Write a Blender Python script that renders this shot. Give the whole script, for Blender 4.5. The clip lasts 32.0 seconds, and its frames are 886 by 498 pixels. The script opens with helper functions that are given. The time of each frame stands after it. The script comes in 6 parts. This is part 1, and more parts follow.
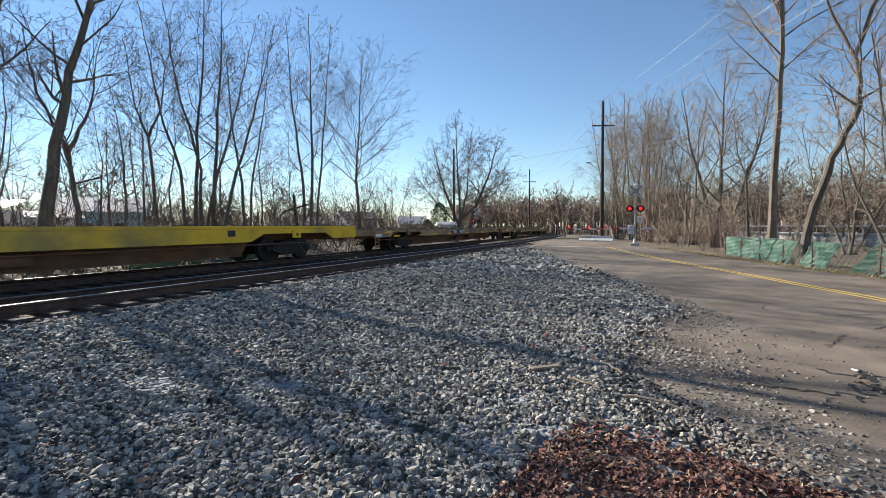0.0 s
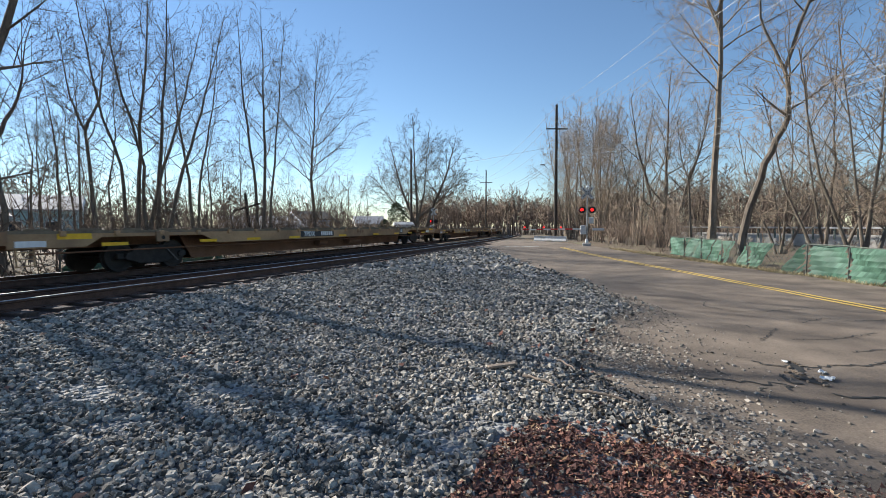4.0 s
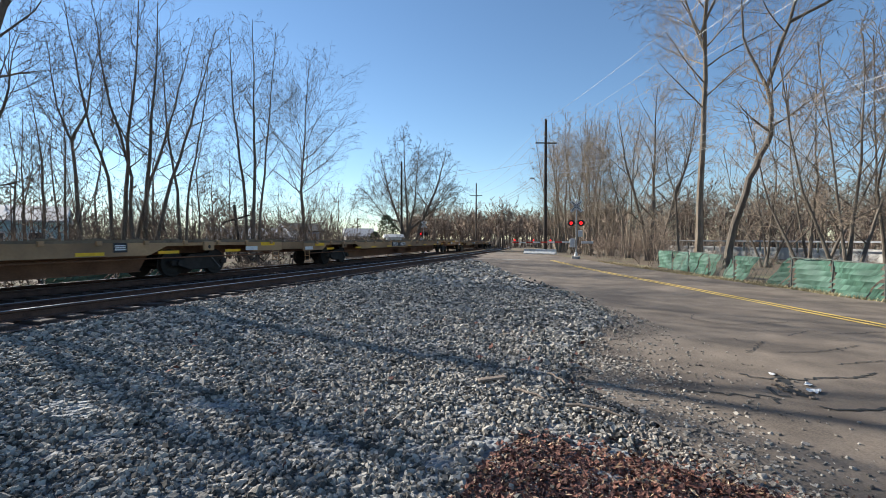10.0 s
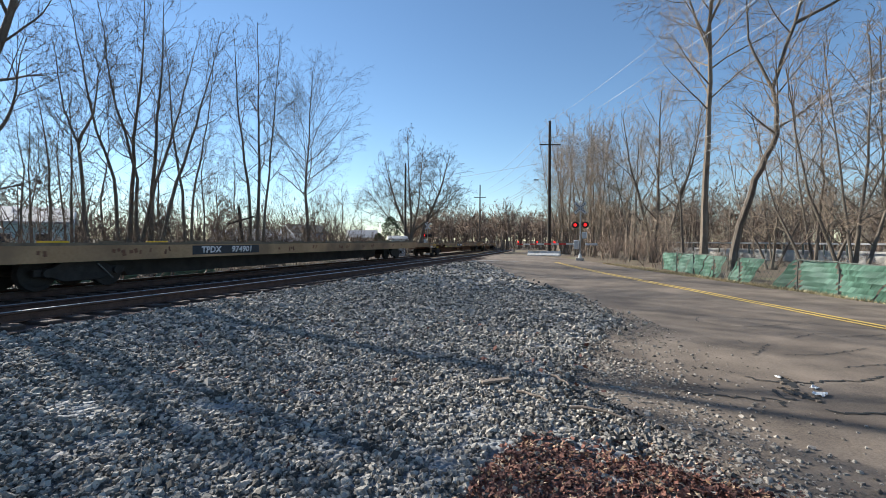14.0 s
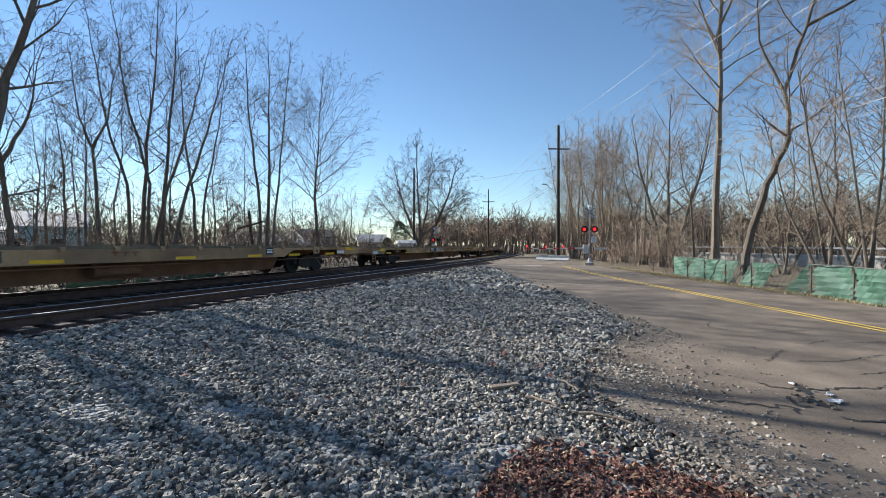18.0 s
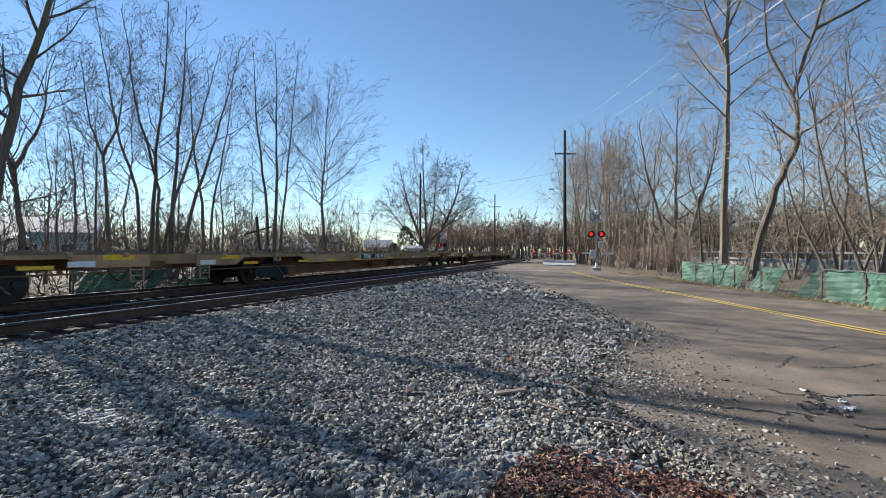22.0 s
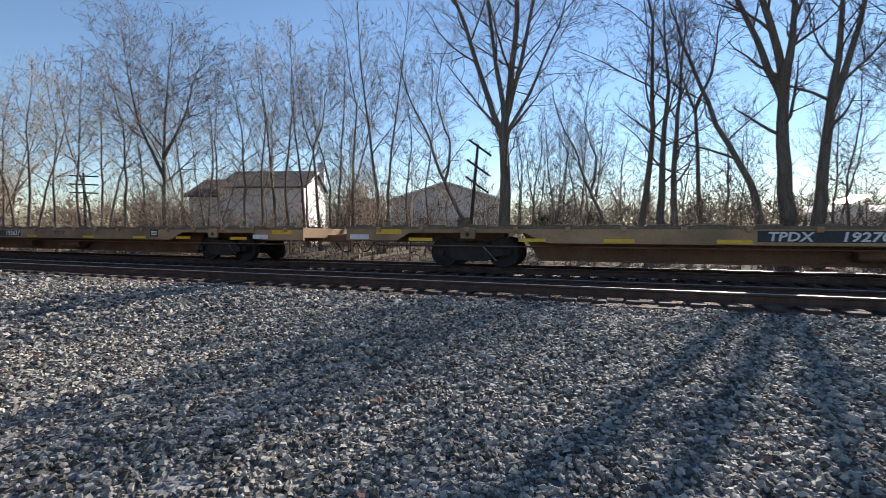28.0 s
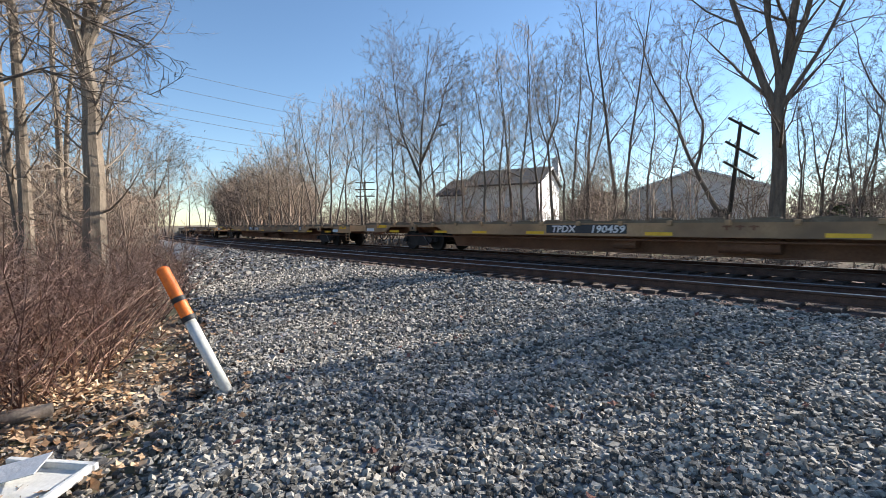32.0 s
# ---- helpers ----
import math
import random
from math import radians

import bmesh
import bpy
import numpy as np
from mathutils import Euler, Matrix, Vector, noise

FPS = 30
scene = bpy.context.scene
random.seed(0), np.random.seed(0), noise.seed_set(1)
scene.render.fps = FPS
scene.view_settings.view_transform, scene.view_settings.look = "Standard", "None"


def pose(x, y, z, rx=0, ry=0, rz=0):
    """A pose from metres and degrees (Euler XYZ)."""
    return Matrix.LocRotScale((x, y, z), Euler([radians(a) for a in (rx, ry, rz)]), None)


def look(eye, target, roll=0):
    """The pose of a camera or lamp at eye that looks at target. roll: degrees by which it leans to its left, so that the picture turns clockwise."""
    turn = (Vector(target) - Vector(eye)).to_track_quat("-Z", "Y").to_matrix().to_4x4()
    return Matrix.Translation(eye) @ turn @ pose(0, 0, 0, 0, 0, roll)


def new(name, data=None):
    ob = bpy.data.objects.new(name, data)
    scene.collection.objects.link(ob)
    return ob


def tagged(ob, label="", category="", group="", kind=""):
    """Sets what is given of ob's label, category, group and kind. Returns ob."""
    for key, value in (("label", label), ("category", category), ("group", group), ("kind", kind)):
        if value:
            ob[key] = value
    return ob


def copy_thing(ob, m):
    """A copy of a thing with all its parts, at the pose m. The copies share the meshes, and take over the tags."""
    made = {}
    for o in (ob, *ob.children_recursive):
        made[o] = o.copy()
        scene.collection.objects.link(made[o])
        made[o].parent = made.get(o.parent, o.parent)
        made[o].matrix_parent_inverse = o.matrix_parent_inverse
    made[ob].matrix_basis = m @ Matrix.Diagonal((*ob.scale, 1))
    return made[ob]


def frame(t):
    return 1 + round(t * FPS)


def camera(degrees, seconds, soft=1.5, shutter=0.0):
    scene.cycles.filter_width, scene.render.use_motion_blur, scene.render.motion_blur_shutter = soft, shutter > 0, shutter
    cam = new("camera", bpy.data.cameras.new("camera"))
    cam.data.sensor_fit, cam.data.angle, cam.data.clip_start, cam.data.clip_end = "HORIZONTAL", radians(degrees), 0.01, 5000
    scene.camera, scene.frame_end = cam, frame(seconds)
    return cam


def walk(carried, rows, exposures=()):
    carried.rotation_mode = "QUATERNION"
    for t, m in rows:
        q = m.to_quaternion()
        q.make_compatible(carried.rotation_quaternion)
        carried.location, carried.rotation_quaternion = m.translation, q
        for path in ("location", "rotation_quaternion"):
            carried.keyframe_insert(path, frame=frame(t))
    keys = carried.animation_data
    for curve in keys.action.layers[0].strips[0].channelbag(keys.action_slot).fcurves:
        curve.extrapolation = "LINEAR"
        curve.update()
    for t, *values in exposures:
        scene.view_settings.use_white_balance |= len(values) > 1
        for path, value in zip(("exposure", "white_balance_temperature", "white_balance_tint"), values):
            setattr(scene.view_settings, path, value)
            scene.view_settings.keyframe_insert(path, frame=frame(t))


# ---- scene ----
# camera: handheld on one spot, turning only
EYE = (0.0, 0.0, 1.65)
cam = camera(86.9, 32.0, soft=0.6, shutter=0.08)
TURNS = (
    (0, -2.86, 0.15, -69.46), (0.5, -2.78, 0.15, -70.58), (1, -2.79, 0.13, -71.52), (1.5, -3.06, 0.07, -72.37),
    (2, -3.05, 0.09, -73.14), (2.5, -3.03, 0.04, -73.81), (3, -3.02, -0.00, -74.19), (3.5, -3.05, -0.02, -74.48),
    (5.5, -2.10, -0.06, -75.26), (6, -1.97, -0.09, -75.34), (6.5, -1.85, -0.11, -75.44), (7, -1.73, -0.18, -75.60),
    (7.5, -1.61, -0.20, -75.72), (8, -1.59, -0.19, -75.82), (8.5, -1.57, -0.18, -75.81), (9, -1.51, -0.23, -75.82),
    (9.5, -1.41, -0.24, -75.82), (10, -1.31, -0.25, -75.87), (10.5, -1.31, -0.24, -75.83), (11, -1.30, -0.22, -75.78),
    (11.5, -1.33, -0.29, -75.72), (12, -1.33, -0.29, -75.64), (12.5, -1.32, -0.31, -75.67), (13, -1.22, -0.33, -75.71),
    (13.5, -1.15, -0.30, -75.60), (14, -1.11, -0.31, -75.41), (14.5, -1.12, -0.33, -75.22), (16.5, -0.70, -0.30, -74.87),
    (17, -0.63, -0.33, -74.71), (17.5, -0.59, -0.31, -74.53), (18, -0.57, -0.31, -74.37), (18.5, -0.48, -0.34, -74.23),
    (19, -0.36, -0.26, -74.13), (19.5, -0.26, -0.30, -73.97), (20, -0.17, -0.31, -73.87), (20.5, -0.13, -0.28, -73.74),
    (21, -0.07, -0.21, -73.66), (21.5, 0.01, -0.19, -73.61), (22, 0.06, -0.24, -73.59), (22.5, 0.10, -0.20, -73.58),
    (23, 0.09, -0.16, -73.56), (23.5, 0.07, -0.19, -73.19), (24, 0.17, -0.13, -72.70), (24.5, 0.21, -0.16, -72.24),
    (25, 0.10, -0.15, -69.90), (25.5, -0.50, -0.20, -63.60), (26, -1.60, -0.28, -53.20), (26.5, -2.50, -0.37, -39.50),
    (27, -2.53, -0.54, -21.40), (27.2, -2.69, -0.24, -14.72), (27.5, -2.75, -0.13, -4.26), (28, -3.18, 0.22, 14.66),
    (28.5, -3.31, 0.53, 27.56), (29, -3.41, 0.73, 34.13), (29.5, -3.39, 0.82, 37.26), (30, -3.38, 0.87, 39.56),
    (30.5, -3.36, 0.92, 41.24), (31, -3.36, 1.02, 42.34), (31.5, -3.42, 0.93, 42.93), (32, -3.52, 1.00, 42.65),
)  # seconds, pitch, roll, yaw
walk(cam, [(t, pose(*EYE, 90 + p, r, y)) for t, p, r, y in TURNS], exposures=((0, 1.08, 6150, 9), (9.0, 1.06, 6050, 8), (24.5, 1.05, 5980, 8), (27.0, 0.97, 6400, 12), (28.0, 1.1, 6300, 12), (30.0, 1.36, 6150, 10), (32, 1.36, 6150, 10)))
# light: low winter sun behind the railway, clear sky
SUN_AZ, SUN_EL = 20.5, 26.0
world = bpy.data.worlds.new("sky")
scene.world = world
world.use_nodes = True
wn = world.node_tree.nodes
sky = wn.new("ShaderNodeTexSky")
sky.sky_type, sky.sun_disc = "NISHITA", False
sky.sun_elevation, sky.sun_rotation = radians(SUN_EL), radians(SUN_AZ)
sky.air_density, sky.dust_density, sky.ozone_density = 0.95, 0.0, 1.6
wn["Background"].inputs["Strength"].default_value = 0.068
tint = wn.new("ShaderNodeMix")      # clear cold winter air, a little bluer than the model's
tint.data_type, tint.blend_type = "RGBA", "MULTIPLY"
tint.inputs["Factor"].default_value = 1.0
tint.inputs[7].default_value = (0.94, 1.0, 1.035, 1)
world.node_tree.links.new(sky.outputs["Color"], tint.inputs[6])
world.node_tree.links.new(tint.outputs[2], wn["Background"].inputs["Color"])
sun = new("sun", bpy.data.lights.new("sun", "SUN"))
sun.data.energy, sun.data.angle, sun.data.color = 5.0, radians(0.53), (1.0, 0.90, 0.76)
sa, se = radians(SUN_AZ), radians(SUN_EL)
sun.matrix_world = look((0, 0, 30), (-math.sin(sa) * math.cos(se), -math.cos(sa) * math.cos(se), 30 - math.sin(se)))


# ---- materials ----
def material(name, low, high, scale=4.0, rough=0.8, metal=0.0, bump=0.3, fine=60.0, stain=None, spread=0.0, stretch=None, depth=0.01):
    """Procedural surface: two scales of noise between two colours, a stain layer, fine relief."""
    m = bpy.data.materials.new(name)
    m.use_nodes = True
    nd, ln = m.node_tree.nodes, m.node_tree.links
    bsdf = nd["Principled BSDF"]
    bsdf.inputs["Roughness"].default_value, bsdf.inputs["Metallic"].default_value = rough, metal
    co = nd.new("ShaderNodeTexCoord")
    src = co.outputs["Object"]
    if stretch:
        mp = nd.new("ShaderNodeMapping")
        mp.inputs["Scale"].default_value = stretch
        ln.new(src, mp.inputs["Vector"])
        src = mp.outputs["Vector"]
    n1, n2 = nd.new("ShaderNodeTexNoise"), nd.new("ShaderNodeTexNoise")
    n1.inputs["Scale"].default_value, n1.inputs["Detail"].default_value = scale, 4
    n2.inputs["Scale"].default_value, n2.inputs["Detail"].default_value = fine, 3
    ln.new(src, n1.inputs["Vector"]), ln.new(src, n2.inputs["Vector"])
    mix = nd.new("ShaderNodeMath")
    mix.operation = "MULTIPLY_ADD"
    mix.inputs[1].default_value = 0.6
    ln.new(n1.outputs["Fac"], mix.inputs[0])
    half = nd.new("ShaderNodeMath")
    half.operation = "MULTIPLY"
    half.inputs[1].default_value = 0.4
    ln.new(n2.outputs["Fac"], half.inputs[0])
    ln.new(half.outputs[0], mix.inputs[2])
    ramp = nd.new("ShaderNodeValToRGB")
    ramp.color_ramp.elements[0].position, ramp.color_ramp.elements[1].position = 0.33, 0.67
    ramp.color_ramp.elements[0].color, ramp.color_ramp.elements[1].color = (*low, 1), (*high, 1)
    fac = mix.outputs[0]
    if spread:
        geo = nd.new("ShaderNodeNewGeometry")
        add = nd.new("ShaderNodeMath")
        add.operation = "MULTIPLY_ADD"
        add.inputs[1].default_value = spread
        ln.new(geo.outputs["Random Per Island"], add.inputs[0])
        sub = nd.new("ShaderNodeMath")
        sub.operation = "SUBTRACT"
        sub.inputs[1].default_value = spread / 2
        ln.new(fac, add.inputs[2]), ln.new(add.outputs[0], sub.inputs[0])
        fac = sub.outputs[0]
    ln.new(fac, ramp.inputs["Fac"])
    colour = ramp.outputs["Color"]
    if stain:
        n3 = nd.new("ShaderNodeTexNoise")
        n3.inputs["Scale"].default_value, n3.inputs["Detail"].default_value = scale * 0.37, 6
        ln.new(src, n3.inputs["Vector"])
        r3 = nd.new("ShaderNodeValToRGB")
        r3.color_ramp.elements[0].position, r3.color_ramp.elements[1].position = 0.5, 0.68
        ln.new(n3.outputs["Fac"], r3.inputs["Fac"])
        mx = nd.new("ShaderNodeMix")
        mx.data_type = "RGBA"
        ln.new(r3.outputs["Color"], mx.inputs["Factor"]), ln.new(colour, mx.inputs["A"])
        mx.inputs["B"].default_value = (*stain, 1)
        colour = mx.outputs["Result"]
    ln.new(colour, bsdf.inputs["Base Color"])
    if bump:
        bp = nd.new("ShaderNodeBump")
        bp.inputs["Strength"].default_value, bp.inputs["Distance"].default_value = bump, depth
        ln.new(mix.outputs[0], bp.inputs["Height"]), ln.new(bp.outputs["Normal"], bsdf.inputs["Normal"])
    return m


def glow(name, colour, strength):
    m = bpy.data.materials.new(name)
    m.use_nodes = True
    b = m.node_tree.nodes["Principled BSDF"]
    b.inputs["Base Color"].default_value = (*colour, 1)
    b.inputs["Emission Color"].default_value, b.inputs["Emission Strength"].default_value = (*colour, 1), strength
    return m


def stony(name, low, high, size, relief):
    """Crushed stone seen from afar: cells of differing grey with relief between them."""
    m = bpy.data.materials.new(name)
    m.use_nodes = True
    nd, ln = m.node_tree.nodes, m.node_tree.links
    bsdf = nd["Principled BSDF"]
    bsdf.inputs["Roughness"].default_value = 0.92
    co, vo, no = nd.new("ShaderNodeTexCoord"), nd.new("ShaderNodeTexVoronoi"), nd.new("ShaderNodeTexNoise")
    vo.inputs["Scale"].default_value, no.inputs["Scale"].default_value, no.inputs["Detail"].default_value = 1 / size, 0.5, 5
    ln.new(co.outputs["Object"], vo.inputs["Vector"]), ln.new(co.outputs["Object"], no.inputs["Vector"])
    sep = nd.new("ShaderNodeSeparateColor")
    ln.new(vo.outputs["Color"], sep.inputs["Color"])
    ma = nd.new("ShaderNodeMath")
    ma.operation = "MULTIPLY_ADD"
    ma.inputs[1].default_value = 0.75
    ln.new(sep.outputs["Red"], ma.inputs[0]), ln.new(no.outputs["Fac"], ma.inputs[2])
    ramp = nd.new("ShaderNodeValToRGB")
    ramp.color_ramp.elements[0].position, ramp.color_ramp.elements[1].position = 0.35, 1.0
    ramp.color_ramp.elements[0].color, ramp.color_ramp.elements[1].color = (*low, 1), (*high, 1)
    ln.new(ma.outputs[0], ramp.inputs["Fac"]), ln.new(ramp.outputs["Color"], bsdf.inputs["Base Color"])
    bp = nd.new("ShaderNodeBump")
    bp.invert = True
    bp.inputs["Strength"].default_value, bp.inputs["Distance"].default_value = 0.9, relief
    ln.new(vo.outputs["Distance"], bp.inputs["Height"]), ln.new(bp.outputs["Normal"], bsdf.inputs["Normal"])
    return m


M_SOIL = material("leaf_litter_ground", (0.055, 0.038, 0.024), (0.19, 0.135, 0.085), 1.3, 0.95, 0, 0.8, 24, stain=(0.16, 0.15, 0.07), depth=0.03)
M_BALLAST = stony("crushed_stone", (0.02, 0.021, 0.023), (0.25, 0.255, 0.26), 0.06, 0.05)
M_STONE = material("grey_stone", (0.07, 0.064, 0.055), (0.435, 0.40, 0.345), 9, 0.92, 0, 0.25, 70, spread=0.5)
M_DIRTSTONE = material("brown_stone", (0.085, 0.073, 0.06), (0.36, 0.32, 0.27), 9, 0.8, 0, 0.25, 70, spread=0.5)
M_RUSTBED = stony("rust_stained_stone", (0.026, 0.015, 0.012), (0.14, 0.085, 0.066), 0.06, 0.05)
M_ASPHALT = material("worn_asphalt", (0.085, 0.066, 0.05), (0.225, 0.178, 0.135), 1.3, 0.95, 0, 0.9, 55, stain=(0.085, 0.065, 0.05), depth=0.012)
M_LINE = material("faded_yellow_paint", (0.45, 0.31, 0.07), (0.75, 0.53, 0.12), 6, 0.7, 0, 0.2, 90)
M_WHITELINE = material("faded_white_paint", (0.25, 0.25, 0.24), (0.6, 0.6, 0.58), 6, 0.7, 0, 0.2, 90)
M_RAILSIDE = material("rusty_rail", (0.055, 0.03, 0.022), (0.14, 0.08, 0.058), 5, 0.85, 0.2, 0.4, 60)
M_RAILHEAD = material("polished_rail_head", (0.28, 0.27, 0.26), (0.44, 0.42, 0.40), 8, 0.38, 1.0, 0.05, 60)
M_TIE = material("weathered_tie", (0.032, 0.022, 0.018), (0.095, 0.066, 0.053), 6, 0.9, 0, 0.6, 40, stretch=(6, 1, 6))
M_TAN = material("faded_tan_paint", (0.32, 0.19, 0.092), (0.48, 0.305, 0.16), 1.2, 0.65, 0, 0.25, 14, stain=(0.20, 0.125, 0.07))
M_CARYELLOW = material("bright_yellow_paint", (0.72, 0.41, 0.012), (0.88, 0.54, 0.018), 1.5, 0.5, 0, 0.2, 14, stain=(0.34, 0.23, 0.05))
M_SILL = material("rusty_brown_steel", (0.12, 0.055, 0.032), (0.25, 0.125, 0.07), 1.4, 0.8, 0.1, 0.3, 18)
M_DECK = material("weathered_steel_deck", (0.10, 0.075, 0.05), (0.24, 0.19, 0.13), 2, 0.85, 0, 0.4, 30)
M_TRUCK = material("grimy_black_steel", (0.015, 0.013, 0.012), (0.05, 0.043, 0.039), 4, 0.7, 0.3, 0.4, 40)
M_TREAD = material("worn_wheel_steel", (0.10, 0.10, 0.11), (0.25, 0.25, 0.26), 6, 0.4, 0.9, 0.2, 40)
M_REFLECT = material("yellow_reflector", (0.66, 0.37, 0.005), (0.84, 0.52, 0.01), 8, 0.4, 0, 0.05, 60)
M_PANEL = material("black_lettering_panel", (0.016, 0.018, 0.022), (0.04, 0.042, 0.05), 3, 0.6, 0, 0.1, 40)
M_LETTER = material("white_lettering", (0.62, 0.63, 0.64), (0.8, 0.8, 0.8), 6, 0.6, 0, 0.05, 60)
M_BARK = material("grey_brown_bark", (0.07, 0.057, 0.045), (0.20, 0.165, 0.13), 3, 0.95, 0, 0.9, 30, stretch=(3, 3, 0.6), depth=0.03)
M_PALEBARK = material("pale_bark", (0.11, 0.083, 0.062), (0.29, 0.235, 0.175), 2, 0.9, 0, 0.6, 24, stretch=(2, 2, 0.5), depth=0.02)
M_TWIG = material("twig_bark", (0.06, 0.043, 0.032), (0.16, 0.12, 0.09), 2, 0.9, 0, 0.0, 30)
M_PALETWIG = material("pale_twig_bark", (0.18, 0.137, 0.10), (0.38, 0.30, 0.22), 2, 0.9, 0, 0.0, 30)
M_BRUSH = material("reddish_brush_stem", (0.13, 0.068, 0.047), (0.50, 0.33, 0.24), 3, 0.9, 0, 0.0, 30, spread=0.9)
M_LEAF = material("dead_brown_leaf", (0.065, 0.022, 0.017), (0.25, 0.105, 0.07), 3, 0.8, 0, 0.0, 30, spread=0.8)
M_LEAFBIT = material("crumbled_leaf", (0.07, 0.032, 0.022), (0.30, 0.17, 0.115), 3, 0.85, 0, 0.0, 30, spread=0.8)
M_TANLEAF = material("dead_tan_leaf", (0.28, 0.16, 0.08), (0.64, 0.45, 0.28), 3, 0.8, 0, 0.0, 30, spread=0.8)


# ---- mesh helpers ----
def mesh_from(name, verts, faces, mats):
    me = bpy.data.meshes.new(name)
    me.from_pydata(verts, [], faces)
    for m in mats if isinstance(mats, (list, tuple)) else [mats]:
        me.materials.append(m)
    me.update()
    return me


def link(name, me, parent=None, label=""):
    ob = new(name, me)
    if parent:
        ob.parent = parent
    if label:
        ob["label"] = label
    return ob


def part(name, bm, mat, parent=None, label="", smooth=False):
    me = bpy.data.meshes.new(name)
    if smooth:
        for fc in bm.faces:
            fc.smooth = True
    bm.to_mesh(me)
    bm.free()
    for m in mat if isinstance(mat, (list, tuple)) else [mat]:
        me.materials.append(m)
    return link(name, me, parent, label)


def add_box(bm, cx, cy, cz, sx, sy, sz, rot=None, bevel=0.0, mi=0):
    m = Matrix.LocRotScale((cx, cy, cz), rot, (sx, sy, sz))
    r = bmesh.ops.create_cube(bm, size=1, matrix=m)
    fs = {fc for v in r["verts"] for fc in v.link_faces}
    for fc in fs:
        fc.material_index = mi
    if bevel:
        es = list({e for v in r["verts"] for e in v.link_edges})
        bmesh.ops.bevel(bm, geom=es, offset=bevel, segments=1, affect="EDGES")
    return bm


def box(cx, cy, cz, sx, sy, sz, bevel=0.0, rot=None):
    return add_box(bmesh.new(), cx, cy, cz, sx, sy, sz, rot, bevel)


def add_cyl(bm, p, q, r1, r2=None, seg=12, mi=0):
    p, q = Vector(p), Vector(q)
    d = q - p
    m = Matrix.Translation((p + q) / 2) @ d.to_track_quat("Z", "Y").to_matrix().to_4x4()
    r = bmesh.ops.create_cone(bm, cap_ends=True, segments=seg, radius1=r1, radius2=r1 if r2 is None else r2, depth=d.length, matrix=m)
    for fc in {fc for v in r["verts"] for fc in v.link_faces}:
        fc.material_index = mi
    return bm


def cyl(p, q, r1, r2=None, seg=12):
    return add_cyl(bmesh.new(), p, q, r1, r2, seg)


def prism(outline, y0, y1):
    """Solid from an x-z outline between two depths."""
    bm = bmesh.new()
    a = [bm.verts.new((x, y0, z)) for x, z in outline]
    b = [bm.verts.new((x, y1, z)) for x, z in outline]
    n = len(a)
    bm.faces.new(a)
    bm.faces.new(b[::-1])
    for i in range(n):
        bm.faces.new((a[i], b[i], b[(i + 1) % n], a[(i + 1) % n]))
    bmesh.ops.recalc_face_normals(bm, faces=bm.faces)
    return bm


def empty(name, m=None):
    ob = new(name)
    ob.empty_display_size = 0.2
    if m is not None:
        ob.matrix_basis = m
    return ob


def polar(az, dist):
    a = radians(az)
    return dist * math.sin(a), dist * math.cos(a)


# ---- the lie of the land ----
D0, PHI, BEND, GAP = 13.095, -0.088128, 0.002153, 4.22   # near rail of the far track; near track GAP closer
FALL = -6.1e-5


def on_track(s, off=0.0):
    """Plan point at arc s along the far track's near rail, off metres beyond it, and the heading."""
    h = PHI + BEND * s
    return (math.sin(h) - math.sin(PHI)) / BEND - off * math.sin(h), D0 - (math.cos(h) - math.cos(PHI)) / BEND + off * math.cos(h), h


CX, CY = -math.sin(PHI) / BEND, D0 + math.cos(PHI) / BEND   # centre of the curve
RAD = 1 / BEND


def off_track(x, y):
    """Metres beyond the far track's near rail (negative on the road's side)."""
    return RAD - np.hypot(np.asarray(x) - CX, np.asarray(y) - CY)


def smooth01(a, b, v):
    u = np.clip((np.asarray(v, float) - a) / (b - a), 0, 1)
    return u * u * (3 - 2 * u)


def fall(x):
    x = np.asarray(x, float)
    return FALL * np.minimum(np.abs(x), 130.0) ** 2


def bed_z(w):
    """Height of the ballast under both tracks, tilted by the curve's cant."""
    return 0.205 - 0.028 * (w + 5.0)


def land(x, y):
    """Height of the ground."""
    x, y = np.asarray(x, float), np.asarray(y, float)
    w = off_track(x, y)
    up = bed_z(np.clip(w, -5.3, 3.0))
    near = smooth01(-10.5, -5.2, w)
    far = 1 - smooth01(3.0, 5.5, w)
    z = up * near * far + (w > 3) * (1 - far) * -0.35 * (1 - smooth01(6.0, 11.0, w))
    rise = smooth01(24, 44, x) * smooth01(-18, -9, w) * (w < 0)
    z = np.where(w < -4.5, np.maximum(z, 0.27 * rise), z)
    lane = np.interp(x, (-20, -13, -7.4, -4.6, -4.27, -3.45, -3.0, -2.4), (6.6, 4.5, 2.75, 1.8, 1.45, 1.05, 0.85, 0.1)) - y
    z = z - 0.09 * smooth01(-0.1, 0.5, lane) * smooth01(-2.6, -3.4, x) * (w < -6)
    return z + fall(x)


RN = (0.262, -0.965)      # the road's cross direction, away from the railway
RD = (0.965, 0.262)       # along the road, towards the crossing


def road_xy(a, c):
    return a * RD[0] + c * RN[0], a * RD[1] + c * RN[1]


